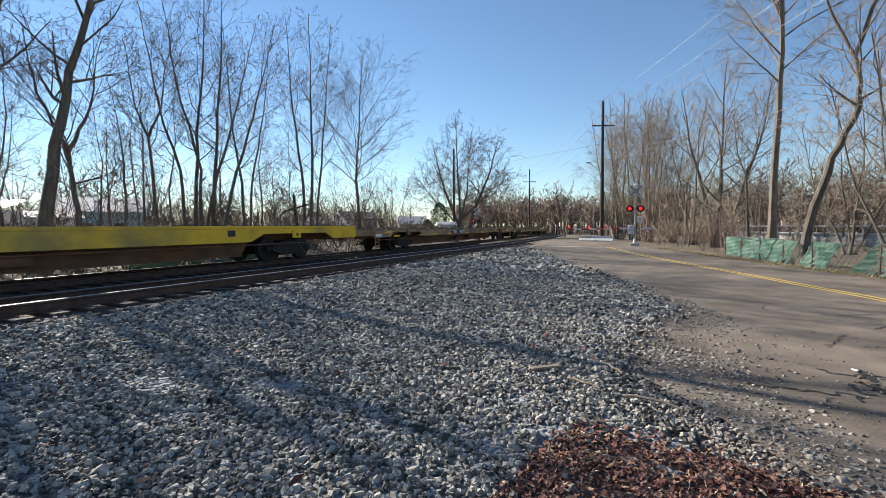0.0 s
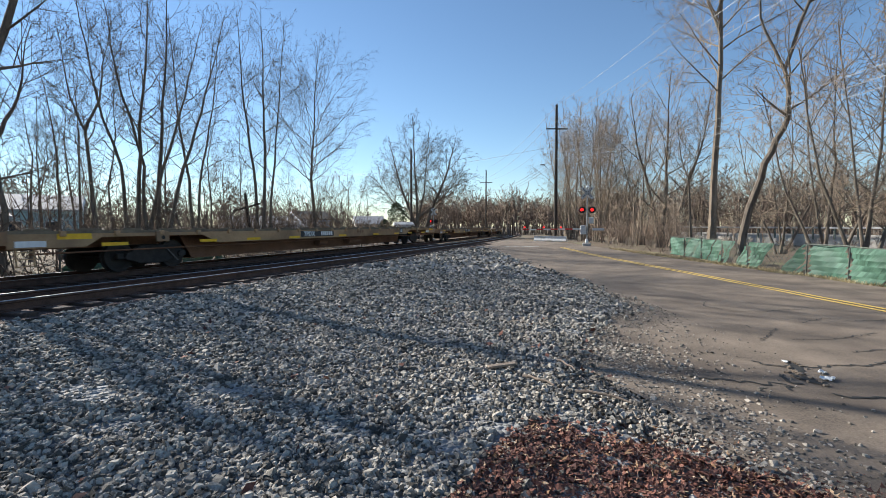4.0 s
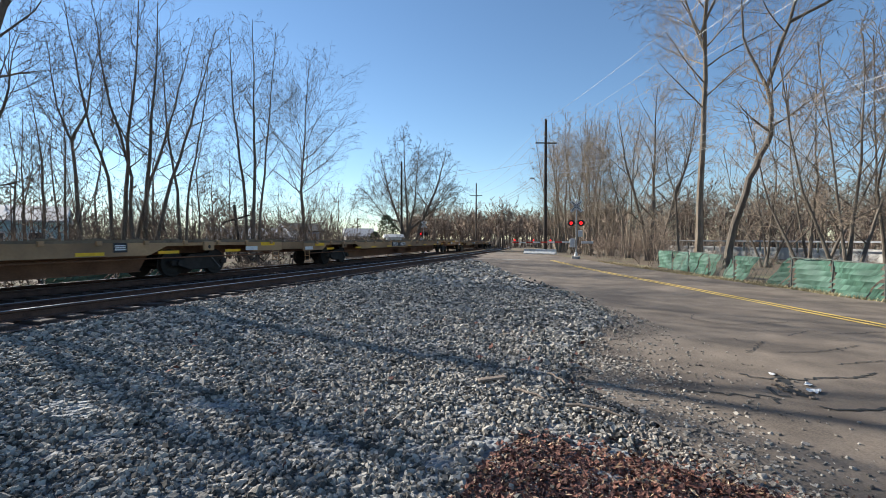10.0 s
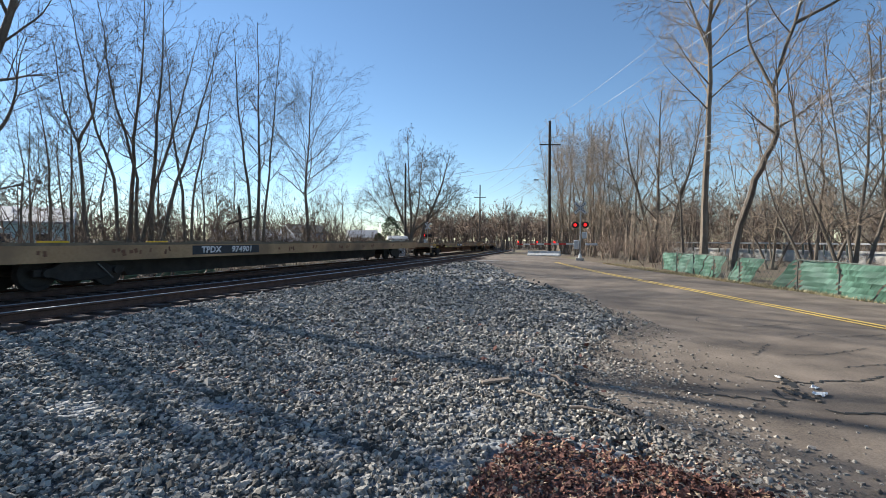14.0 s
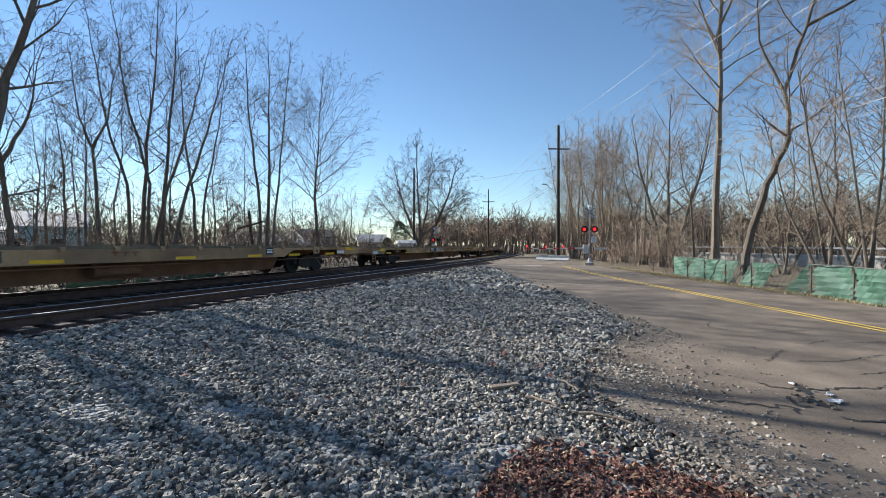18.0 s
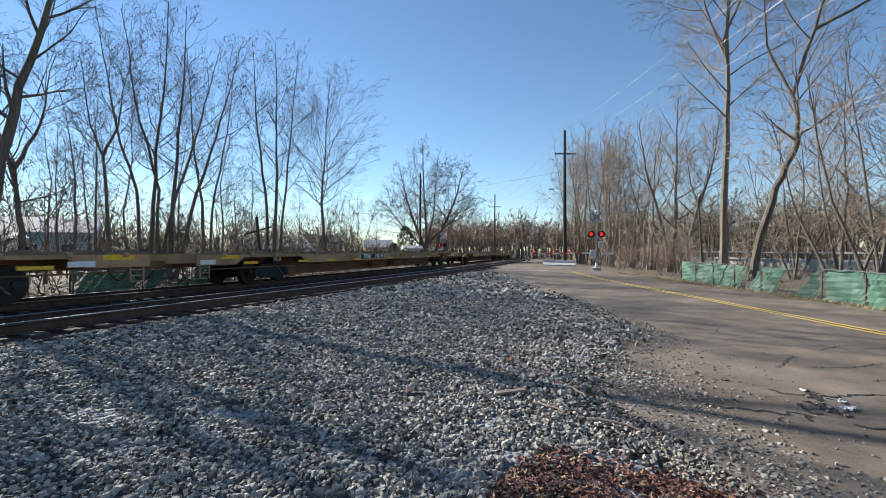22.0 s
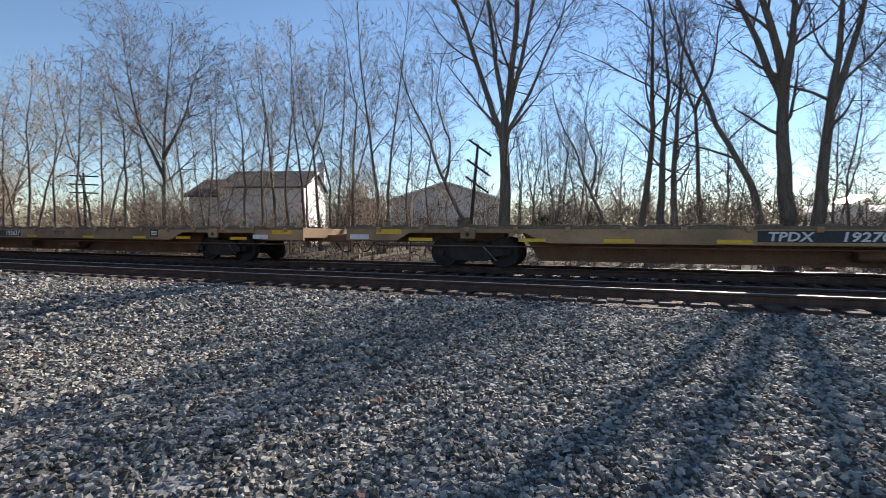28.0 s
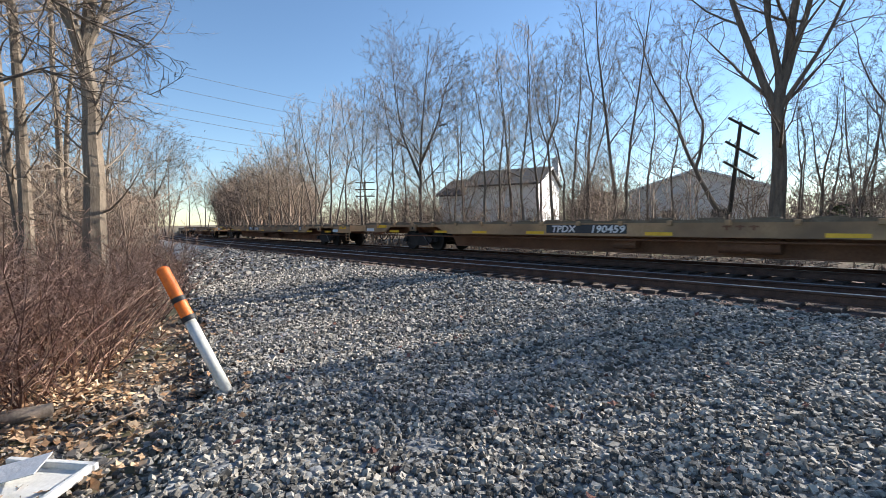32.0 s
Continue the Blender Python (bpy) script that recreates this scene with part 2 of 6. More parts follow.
def sheet(name, us, vs, place, lift, mat, kind="structure", label="", cat="", rough=0.0, freq=1.0):
    pts, faces = [], []
    for u in us:
        for v in vs:
            x, y = place(u, v)
            z = float(land(x, y)) + lift
            if rough:
                z += rough * noise.noise((x * freq, y * freq, 0)) + rough * 0.5 * noise.noise((x * freq * 3.1, y * freq * 3.1, 5))
            pts.append((x, y, z))
    nv = len(vs)
    for i in range(len(us) - 1):
        for j in range(nv - 1):
            a = i * nv + j
            faces.append((a, a + nv, a + nv + 1, a + 1))
    me = mesh_from(name, pts, faces, mat)
    for p in me.polygons:
        p.use_smooth = True
    if me.polygons[0].normal.z < 0:
        me.flip_normals()
    return tagged(link(name, me), label, cat, "", kind)


def steps(near, far, first, grow):
    out, v, d = [near], near, first
    while v < far:
        v = min(far, v + d)
        d *= grow
        out.append(v)
    return out


half = steps(0, 1800, 0.7, 1.07)
span = [-v for v in half[:0:-1]] + half
sheet("ground", span, span, lambda u, v: (u, v), -0.03, M_SOIL, "structure", "brown leaf-littered earth with dry grass beside the railway", "ground", 0.03, 0.6)


EDGE_X = (-150, -100, -60, -40, -20, -13, -9.3, -7.4, -4.6, -4.27, -3.45, -3, -2.5, -1.5, 0, 2.6, 3.2, 3.7, 4.4, 5.0, 5.75, 7.4, 8.8, 9.9, 14.1, 19.6, 30, 36.5, 42)
EDGE_Y = (43, 28, 17.5, 11.5, 6.6, 4.5, 3.35, 2.75, 1.8, 1.45, 1.05, 0.85, 0.2, -1.0, -1.6, -1.9, -1.5, -0.4, -0.1, 0.08, 0.15, -0.15, -0.52, -0.95, -0.13, 1.65, 5.2, 7.5, 9.0)


def gravel_near(x):
    """Where the loose stone ends on the road's side."""
    return np.interp(x, EDGE_X, EDGE_Y)


def gravel_xy(x, v):
    lo = float(gravel_near(x)) + 0.22 * noise.noise((x * 0.9, 0, 0)) + 0.1 * noise.noise((x * 3.3, 4, 0))
    hi = CY - math.sqrt((RAD - 3.9) ** 2 - (x - CX) ** 2)
    return x, lo * (1 - v) + hi * v


gs = [-150 + 5 * i for i in range(21)] + [-46 + 0.5 * i for i in range(171)]
sheet("ballast_bed", gs, [i / 60 for i in range(61)], gravel_xy, 0.05, M_BALLAST, "structure", "bed of grey crushed stone under and beside the tracks", "gravel", 0.035, 1.7)


def rust_xy(s, v):
    x, y, _ = on_track(s, -GAP - 0.8 * (1 - v) + v * (2.9 + GAP) + 0.12 * noise.noise((s * 1.3, v * 9, 0)))
    return x, y


sheet("track_bed", [-150 + 3 * i for i in range(20)] + [-90 + 0.75 * i for i in range(172)], [i / 24 for i in range(25)], rust_xy, 0.078, M_RUSTBED, "structure", "rust-stained dark stone between the rails", "gravel", 0.03, 1.7)

# road: asphalt with a ragged edge, then the crossing
def road_place(a, v):
    near = 0.75 + 1.3 * float(smooth01(9, 3, a)) + 0.25 * noise.noise((a * 0.9, 1, 0))
    if a > 14:
        near -= 0.36 * (a - 14)
    far = 11.75 - max(0, a - 36) * 0.30 + 0.12 * noise.noise((a * 0.7, 9, 0))
    return road_xy(a, near * (1 - v) + far * v)


sheet("road", [-60 + 2 * i for i in range(30)] + [0.5 * i for i in range(116)], [i / 30 for i in range(31)], road_place, 0.03, M_ASPHALT, "structure", "worn grey asphalt road with cracks and a ragged edge", "road", 0.012, 0.7)


def stripe(name, pts, width, mat, label, lift=0.04):
    """A painted band along a line of plan points."""
    vs, fs = [], []
    for i, (x, y) in enumerate(pts):
        x0, y0 = pts[max(i - 1, 0)]
        x1, y1 = pts[min(i + 1, len(pts) - 1)]
        l = math.hypot(x1 - x0, y1 - y0)
        nx, ny = -(y1 - y0) / l * width / 2, (x1 - x0) / l * width / 2
        for sgn in (-1, 1):
            px, py = x + sgn * nx, y + sgn * ny
            vs.append((px, py, float(land(px, py)) + lift + 0.012 * noise.noise((px * 0.7, py * 0.7, 0)) + 0.006 * noise.noise((px * 2.17, py * 2.17, 5))))
        if i:
            k = 2 * i
            fs.append((k - 2, k - 1, k + 1, k))
    return tagged(link(name, mesh_from(name, vs, fs, mat)), label, "road marking", "", "structure")


for c in (8.38, 8.62):
    stripe("yellow_line", [road_xy(-55 + 0.8 * i, c) for i in range(112)], 0.11, M_LINE, "faded yellow centre line on grey asphalt")
stripe("stop_line", [road_xy(33.5 + 0.12 * i, 1.6 + 0.5 * i) for i in range(12)], 0.3, M_WHITELINE, "worn white stop line before the crossing")
M_CRACK = material("road_crack", (0.012, 0.012, 0.012), (0.03, 0.03, 0.028), 9, 0.9, 0, 0.2, 60)
CRACKS = (
    ((6.36, -2.11), (6.2, -2.21), (6.18, -2.44), (6.21, -2.75), (6.41, -3.07), (6.46, -3.3), (6.8, -3.75)),
    ((5.5, -1.23), (5.43, -1.72), (5.49, -2.12), (5.27, -2.11)),
    ((5.84, -2.22), (5.56, -2.2), (5.53, -2.32)),
    ((5.27, -2.43), (5.23, -2.58), (5.23, -2.75), (5.41, -3.06)),
    ((7.51, -2.61), (7.79, -2.76), (8.06, -2.9), (8.44, -3.14)),
    ((7.69, -3.08), (7.88, -3.66), (8.12, -3.99), (8.48, -4.46)),
    ((7.15, -3.49), (7.33, -3.87), (7.5, -4.23)),
    ((9.97, -2.93), (10.09, -3.57), (10.64, -4.38)),
    ((9.1, -3.75), (9.44, -4.07), (9.73, -4.42)),
    ((10.49, -2.6), (10.15, -2.88)),
    ((8.63, -2.76), (8.41, -2.77)),
    ((9.52, -4.63), (9.69, -5.06), (9.91, -5.57)),
    ((8.12, -3.99), (8.02, -4.02)),
    ((11.13, -2.82), (10.49, -2.6)),
)
rng_c = random.Random(12)
for k, line in enumerate(CRACKS):
    pts = []
    for (x0, y0), (x1, y1) in zip(line, line[1:]):
        n = max(2, int(math.hypot(x1 - x0, y1 - y0) / 0.06))
        pts += [(x0 + (x1 - x0) * q / n + rng_c.gauss(0, 0.026), y0 + (y1 - y0) * q / n + rng_c.gauss(0, 0.026)) for q in range(n)]
    pts.append(line[-1])
    stripe("road_crack", pts, (0.03, 0.035, 0.045, 0.035)[k] if k < 4 else 0.018, M_CRACK, "dark crack in the worn asphalt", 0.037)


def pothole(x, y, w, d, turn, seed):
    """A shallow broken patch: loose bottom, coloured dark for tree shade too, inside a ragged rim of raised asphalt
    lumps.
    """
    rng = random.Random(seed)
    hole = empty("pothole", pose(x, y, float(land(x, y)) + 0.036, 0, 0, turn))
    # flat sheet on the road: broken asphalt and tree shadow in one colour
    bm = bmesh.new()
    ring_ = [bm.verts.new((w * math.cos(a) * q, d * math.sin(a) * q, 0.001)) for a, q in ((2 * math.pi * i / 22, rng.uniform(0.7, 1.1)) for i in range(22))]
    bm.faces.new(ring_)
    part("bottom", bm, M_CRACK, hole, "crumbled bottom with shade in its dark colour")
    for i in range(16):
        a = rng.uniform(0, 6.283)
        m = Euler((rng.gauss(0, 0.2), rng.gauss(0, 0.2), rng.uniform(0, 3))).to_quaternion()
        part("asphalt_lump", box(w * math.cos(a) * 1.02, d * math.sin(a) * 1.05, 0.003, rng.uniform(0.02, 0.06), rng.uniform(0.02, 0.04), 0.02, 0.004, m), M_ASPHALT, hole)
    return tagged(hole, "ragged pothole broken into the worn asphalt", "pothole", "potholes")


pothole(6.15, -2.5, 0.26, 0.07, -8, 1)
pothole(5.72, -2.42, 0.22, 0.07, 25, 2)
# ---- tracks ----
RAIL = [(-0.07, 0.0), (0.07, 0.0), (0.07, 0.012), (0.012, 0.03), (0.009, 0.115), (0.036, 0.135), (0.037, 0.165), (0.028, 0.172), (-0.028, 0.172), (-0.037, 0.165), (-0.036, 0.135), (-0.009, 0.115), (-0.012, 0.03), (-0.07, 0.012)]


def rail_top(off):
    """Rail head height at a rail's offset; the far track lies a little lower."""
    return {0.0: 0.382, 1.505: 0.34, -GAP: 0.488, -GAP + 1.505: 0.42}[off]


def rail(off, parent):
    vs, fs = [], []
    ss = [-150 + 2.5 * i for i in range(123)]
    n = len(RAIL)
    for s in ss:
        for c, z in RAIL:
            x, y, _ = on_track(s, off + c)
            vs.append((x, y, rail_top(off) - 0.172 + z + float(fall(x))))
    for i in range(len(ss) - 1):
        for j in range(n):
            a, b = i * n + j, i * n + (j + 1) % n
            fs.append((a, b, b + n, a + n))
    me = mesh_from("rail", vs, fs, [M_RAILSIDE, M_RAILHEAD])
    for k, p in enumerate(me.polygons):
        if k % n in (7, 8):
            p.material_index = 1
    return link("rail", me, parent, "rusty steel rail with a bright polished head")


def tie_mesh():
    bm = box(0, 0, -0.09, 0.23, 2.6, 0.18, 0.012)
    me = bpy.data.meshes.new("tie")
    bm.to_mesh(me)
    bm.free()
    me.materials.append(M_TIE)
    return me


def plate_mesh():
    bm = box(0, 0, 0.008, 0.19, 0.36, 0.016, 0.003)
    for sx in (-0.06, 0.06):
        for sy in (-0.085, 0.085):
            add_box(bm, sx, sy, 0.022, 0.03, 0.035, 0.02)
    me = bpy.data.meshes.new("tie_plate")
    bm.to_mesh(me)
    bm.free()
    me.materials.append(M_RAILSIDE)
    return me


TIE, PLATE = tie_mesh(), plate_mesh()
rnd = random.Random(4)
for name, off, s0, s1, label in (("near_track", -GAP, -70, 38, "empty railway track with rusty rails on weathered wooden ties"), ("far_track", 0.0, -60, 38, "railway track under the train, rusty rails on wooden ties")):
    track = tagged(empty(name), label, "railway track", "", "structure")
    for o in (off, off + 1.505):
        rail(o, track)
    cant = math.atan2(rail_top(off) - rail_top(off + 1.505), 1.505)
    s = s0
    while s < s1:
        x, y, h = on_track(s, off + 0.7525 + rnd.uniform(-0.05, 0.05))
        z = (rail_top(off) + rail_top(off + 1.505)) / 2 - 0.176 + float(fall(x))
        tie = link("tie", TIE, track)
        tie.matrix_basis = pose(x, y, z, -math.degrees(cant), 0, math.degrees(h) + rnd.uniform(-1.2, 1.2))
        if -18 < s < 16 and off < 0:
            for o in (-0.7525, 0.7525):
                p = link("tie_plate", PLATE, tie)
                p.matrix_basis = pose(0, o, -0.012)
        s += 0.5

# ---- the train ----
PITCH, SPEED, SLOW, GAP0 = 30.09, 18.213, 0.0029, 139.51   # car length over couplers, speed, its loss, first gap
HALF = 14.286                                  # half of the body's length
TRUCK_X = 10.495                                # truck centres from the middle
TOP = 1.155                                    # deck edge above the rail head


def glyphs(text, size, name="lettering"):
    """Lettering as a mesh, from the built-in font."""
    cu = bpy.data.curves.new(name, "FONT")
    cu.body, cu.size, cu.extrude, cu.shear, cu.offset = text, size, 0.002, 0.15, 0.007
    cu.resolution_u = 2
    ob = bpy.data.objects.new(name, cu)
    scene.collection.objects.link(ob)
    me = bpy.data.meshes.new_from_object(ob.evaluated_get(bpy.context.evaluated_depsgraph_get()))
    bpy.data.objects.remove(ob)
    me.materials.clear()
    me.materials.append(M_LETTER)
    return me


def sill_outline(cut=True):
    t, d, hi = TOP, 0.42, 0.17
    out = [(-HALF, t)]
    out += [(-HALF, t - d + 0.02), (-TRUCK_X - 2.15, t - d + 0.02), (-TRUCK_X - 1.75, t - hi), (-TRUCK_X + 1.55, t - hi), (-TRUCK_X + 2.1, t - d)]
    out += [(TRUCK_X - 2.1, t - d), (TRUCK_X - 1.55, t - hi), (TRUCK_X + 1.75, t - hi), (TRUCK_X + 2.15, t - d + 0.02), (HALF, t - d + 0.02), (HALF, t)]
    return out


def bogie(car, x, first):
    tr = empty("truck")
    tr.parent = car
    tr.matrix_basis = pose(x, 0, 0)
    if not first:
        return tr
    for side in (-1, 1):
        y = side * 1.0
        bm = prism([(-1.12, 0.36), (-1.12, 0.52), (-0.72, 0.56), (-0.42, 0.72), (0.42, 0.72), (0.72, 0.56), (1.12, 0.52), (1.12, 0.36), (0.8, 0.34), (0.45, 0.20), (-0.45, 0.20), (-0.8, 0.34)], y - 0.07, y + 0.07)
        bmesh.ops.bevel(bm, geom=bm.edges[:], offset=0.015, segments=1, affect="EDGES")
        sf = part("side_frame", bm, M_TRUCK, tr)
        bm = bmesh.new()
        for k in (-0.16, 0, 0.16):
            add_cyl(bm, (k, y - side * 0.01, 0.27), (k, y - side * 0.01, 0.58), 0.07, seg=8)
        part("spring_group", bm, M_TRUCK, tr)
        for ax in (-0.865, 0.865):
            part("axle_box", cyl((ax, y - side * 0.04, 0.43), (ax, y + side * 0.16, 0.43), 0.10, seg=10), M_TRUCK, tr)
    for ax in (-0.865, 0.865):
        ws = part("axle", cyl((ax, -0.78, 0.43), (ax, 0.78, 0.43), 0.08, seg=10), M_TRUCK, tr)
        for side in (-1, 1):
            y = side * 0.72
            bm = add_cyl(bmesh.new(), (ax, y - 0.065, 0.43), (ax, y + 0.065, 0.43), 0.42, seg=32)
            add_cyl(bm, (ax, y - side * 0.065, 0.43), (ax, y - side * 0.09, 0.43), 0.45, seg=32)
            add_cyl(bm, (ax, y + side * 0.065, 0.43), (ax, y + side * 0.075, 0.43), 0.34, 0.30, seg=32, mi=1)
            part("wheel", bm, [M_TRUCK, M_TRUCK], tr)
    part("bolster", box(0, 0, 0.62, 0.36, 2.1, 0.24, 0.03), M_TRUCK, tr)
    bm = bmesh.new()
    add_cyl(bm, (0.35, -1.12, 0.62), (0.75, -1.12, 0.22), 0.018, seg=6)
    part("brake_rod", bm, M_TREAD, tr)
    return tr


def two_bogies(car, x0, x1):
    """One truck built, the other with copies of its parts."""
    a = bogie(car, x0, True)
    b = bogie(car, x1, False)
    for ch in list(a.children):
        c = ch.copy()
        scene.collection.objects.link(c)
        c.parent = b
        for g in ch.children:
            q = g.copy()
            scene.collection.objects.link(q)
            q.parent = c


def plain_car():
    """The one older flat car: straight deep sides, trucks near the ends, dark smudged stencils."""
    car = empty("flat_car")
    W, c, h = 1.37, -0.85, 13.45
    for side in (-1, 1):
        y = side * (W - 0.03)
        part("side_sill", prism([(c - h, TOP), (c - h, TOP - 0.34), (c - h + 0.4, TOP - 0.47), (c + h - 0.4, TOP - 0.47), (c + h, TOP - 0.34), (c + h, TOP)], y - 0.03, y + 0.03), M_TAN, car)
        part("deck_edge", box(c, side * (W + 0.004), TOP - 0.03, 2 * h, 0.012, 0.07), M_DECK, car, "dark brown deck edge")
        for k in range(-9, 10):
            part("deck_rim", box(c + 1.4 * k, side * (W - 0.03), TOP + 0.025, 0.7, 0.06, 0.05, 0.01), M_REFLECT if k in (-6, -8) else M_DECK, car)
    part("deck", box(c, 0, TOP - 0.03, 2 * h - 0.05, 2 * W - 0.14, 0.04), M_DECK, car)
    part("centre_sill", prism([(-10.2, TOP - 0.06), (-9.6, 0.22), (6.9, 0.22), (7.5, TOP - 0.06)], -0.6, 0.6), M_TRUCK, car, "black centre sill")
    for e, x in ((-1, c - h), (1, c + h)):
        part("end_beam", box(x - e * 0.04, 0, TOP - 0.17, 0.06, 2 * W - 0.13, 0.3), M_TAN, car)
        part("draft_sill", box(x - e * 1.6, 0, TOP - 0.3, 3.2, 0.5, 0.4), M_TRUCK, car)
        part("coupler", box(x + e * (0.35 if e < 0 else 1.6), 0, 0.82, 0.9 if e < 0 else 3.4, 0.2, 0.24, 0.03), M_SILL, car)
    two_bogies(car, -11.2, 9.3)
    part("lettering_panel", box(-6.42, -W - 0.004, TOP - 0.245, 3.16, 0.01, 0.29), M_PANEL, car, "black panel for the car's lettering")
    rng = random.Random(9)
    for x in (-12.4, -10.6, -10.1, -9.5, -9.0, -3.6, -2.9, -1.1, 1.3, 2.0, 3.9, 5.0, 6.6, 8.1, 9.6):
        bm = bmesh.new()
        for q in range(rng.randint(1, 3)):
            add_box(bm, x + 0.14 * q, -W - 0.003, TOP - 0.24 + rng.uniform(-0.05, 0.05), rng.uniform(0.05, 0.12), 0.006, rng.uniform(0.08, 0.17), Euler((0, rng.uniform(-0.3, 0.3), 0)).to_quaternion())
        part("stencil_mark", bm, M_SILL, car, "dark smudged stencil mark")
    return tagged(car, "plain tan flat car with straight sides and smudged stencils", "railway car", "cars of the train")


def flat_car(body_mat, yellow):
    """An 89-foot flat car; its origin lies on the rail head level at mid-length."""
    car = empty("flat_car")
    W = 1.37
    for side in (-1, 1):
        y = side * (W - 0.03)
        bm = prism(sill_outline(), y - 0.03, y + 0.03)
        part("side_sill", bm, body_mat, car)
        # lower flange of the sill
        bm = box(0, side * (W - 0.06), TOP - 0.425, 2 * (TRUCK_X - 2.15), 0.14, 0.022)
        part("sill_flange", bm, body_mat, car)
    bm = box(0, 0, TOP - 0.03, 2 * HALF - 0.05, 2 * W - 0.14, 0.04)
    part("deck", bm, M_DECK, car)
    bm = prism([(-9.2, TOP - 0.06), (-8.65, 0.24), (8.65, 0.24), (9.2, TOP - 0.06)], -0.55, -0.51)
    part("centre_sill_web", bm, M_SILL, car)
    bm = prism([(-9.2, TOP - 0.06), (-8.65, 0.24), (8.65, 0.24), (9.2, TOP - 0.06)], 0.51, 0.55)
    part("centre_sill_web", bm, M_SILL, car)
    part("centre_sill_flange", box(0, 0, 0.235, 17.3, 1.3, 0.025), M_SILL, car)
    for e in (-1, 1):
        part("draft_sill", box(e * 11.95, 0, TOP - 0.27, 4.5, 0.5, 0.36), M_SILL, car)
        bm = box(e * 14.55, 0, 0.82, 0.9, 0.18, 0.22, 0.03)
        add_box(bm, e * 14.92, 0.05, 0.82, 0.22, 0.3, 0.28, None, 0.04)
        part("coupler", bm, M_SILL, car)
        part("end_beam", box(e * (HALF - 0.04), 0, TOP - 0.17, 0.06, 2 * W - 0.13, 0.3), body_mat, car)
        bm = bmesh.new()
        for k in range(10):
            a = -0.9 + 0.2 * k
            add_cyl(bm, (e * (14.25 + 0.075 * k), 0.4 + 0.012 * k, 0.7 - 0.36 * math.sin(math.pi * k / 10)), (e * (14.25 + 0.075 * (k + 1)), 0.4 + 0.012 * k, 0.7 - 0.36 * math.sin(math.pi * (k + 1) / 10)), 0.022, seg=6)
        part("brake_hose", bm, M_TRUCK, car)
    bm = bmesh.new()
    for k in range(-6, 7):
        add_box(bm, k * 1.28, 0, TOP - 0.2, 0.1, 2.5, 0.24)
    part("cross_bearers", bm, M_SILL, car)
    part("brake_pipe", cyl((-13.8, -1.2, 0.62), (13.8, -1.2, 0.62), 0.022, seg=6), M_SILL, car)
    part("air_reservoir", cyl((1.2, -0.85, 0.52), (2.5, -0.85, 0.52), 0.19, seg=14), M_SILL, car)
    part("brake_cylinder", cyl((-1.6, -0.85, 0.5), (-0.9, -0.85, 0.5), 0.15, seg=14), M_SILL, car)
    for e in (-1, 1):
        bm = bmesh.new()
        for k in (0, 0.16, 0.32):
            add_box(bm, e * 13.95, -1.33, 0.36 + k, 0.36, 0.03, 0.025)
        for q in (-0.18, 0.18):
            add_box(bm, e * 13.95 + q, -1.33, 0.55, 0.03, 0.03, 0.42)
        part("sill_step", bm, M_TAN, car)
    two_bogies(car, -TRUCK_X, TRUCK_X)
    lug = box(0, 0, 0, 0.13, 0.09, 0.13, 0.012)
    lug_me = bpy.data.meshes.new("stake_pocket")
    lug.to_mesh(lug_me)
    lug.free()
    lug_me.materials.append(body_mat)
    rub = box(0, 0, 0, 0.55, 0.06, 0.05, 0.01)
    rub_me = bpy.data.meshes.new("deck_rim")
    rub.to_mesh(rub_me)
    rub.free()
    rub_me.materials.append(M_DECK)
    for side in (-1, 1):
        if yellow:
            continue
        for k in range(-10, 11):
            o = link("stake_pocket", lug_me, car)
            o.matrix_basis = pose(k * 1.34 + 0.2, side * (W + 0.035), TOP - 0.075)
        for k in range(-12, 13):
            o = link("deck_rim", rub_me, car)
            o.matrix_basis = pose(k * 1.14, side * (W - 0.03), TOP + 0.025)
    for side in (-1, 1):
        if not yellow:
            part("deck_edge", box(0, side * (W + 0.004), TOP - 0.035, 2 * HALF, 0.012, 0.075), M_DECK, car, "dark brown deck edge")
    if yellow:
        for side in (-1, 1):
            part("top_rail", box(0, side * (W - 0.02), TOP + 0.05, 2 * HALF, 0.08, 0.1, 0.01), body_mat, car)
    for e in (-1, 1):
        bm = box(e * TRUCK_X, -W - 0.03, TOP - 0.19, 0.42, 0.07, 0.30, 0.015)
        part("jacking_pad", bm, body_mat, car)
        part("jacking_hole", cyl((e * TRUCK_X, -W - 0.066, TOP - 0.22), (e * TRUCK_X, -W - 0.069, TOP - 0.22), 0.06, seg=12), M_TRUCK, car)
    low_z = TOP - 0.36
    stripes = [(-12.9, TOP - 0.11, 0.8, 0.2), (13.45, TOP - 0.11, 0.8, 0.2)] + [(x, low_z, 0.72, 0.09) for x in (-11.9, -8.75, -6.6, -4.1, -0.1, 3.7, 6.7, 9.0, 11.6)]
    if not yellow:
        for x, z, w, h in stripes:
            part("reflector_stripe", box(x, -W - 0.003, z, w, 0.008, h), M_REFLECT, car, "bright yellow reflector")
        for x in (-13.85, 12.55):
            part("placard", box(x, -W - 0.003, TOP - 0.3, 0.62, 0.008, 0.14), M_LETTER, car, "small white notice plate")
        bm = bmesh.new()
        for z in (0.055, 0.0, -0.055):
            add_box(bm, 7.5, -W - 0.003, TOP - 0.2 + z, 0.3, 0.008, 0.035)
        tagged(part("data_block", bm, M_LETTER, car, "white stencilled data bars"), kind="stuff")
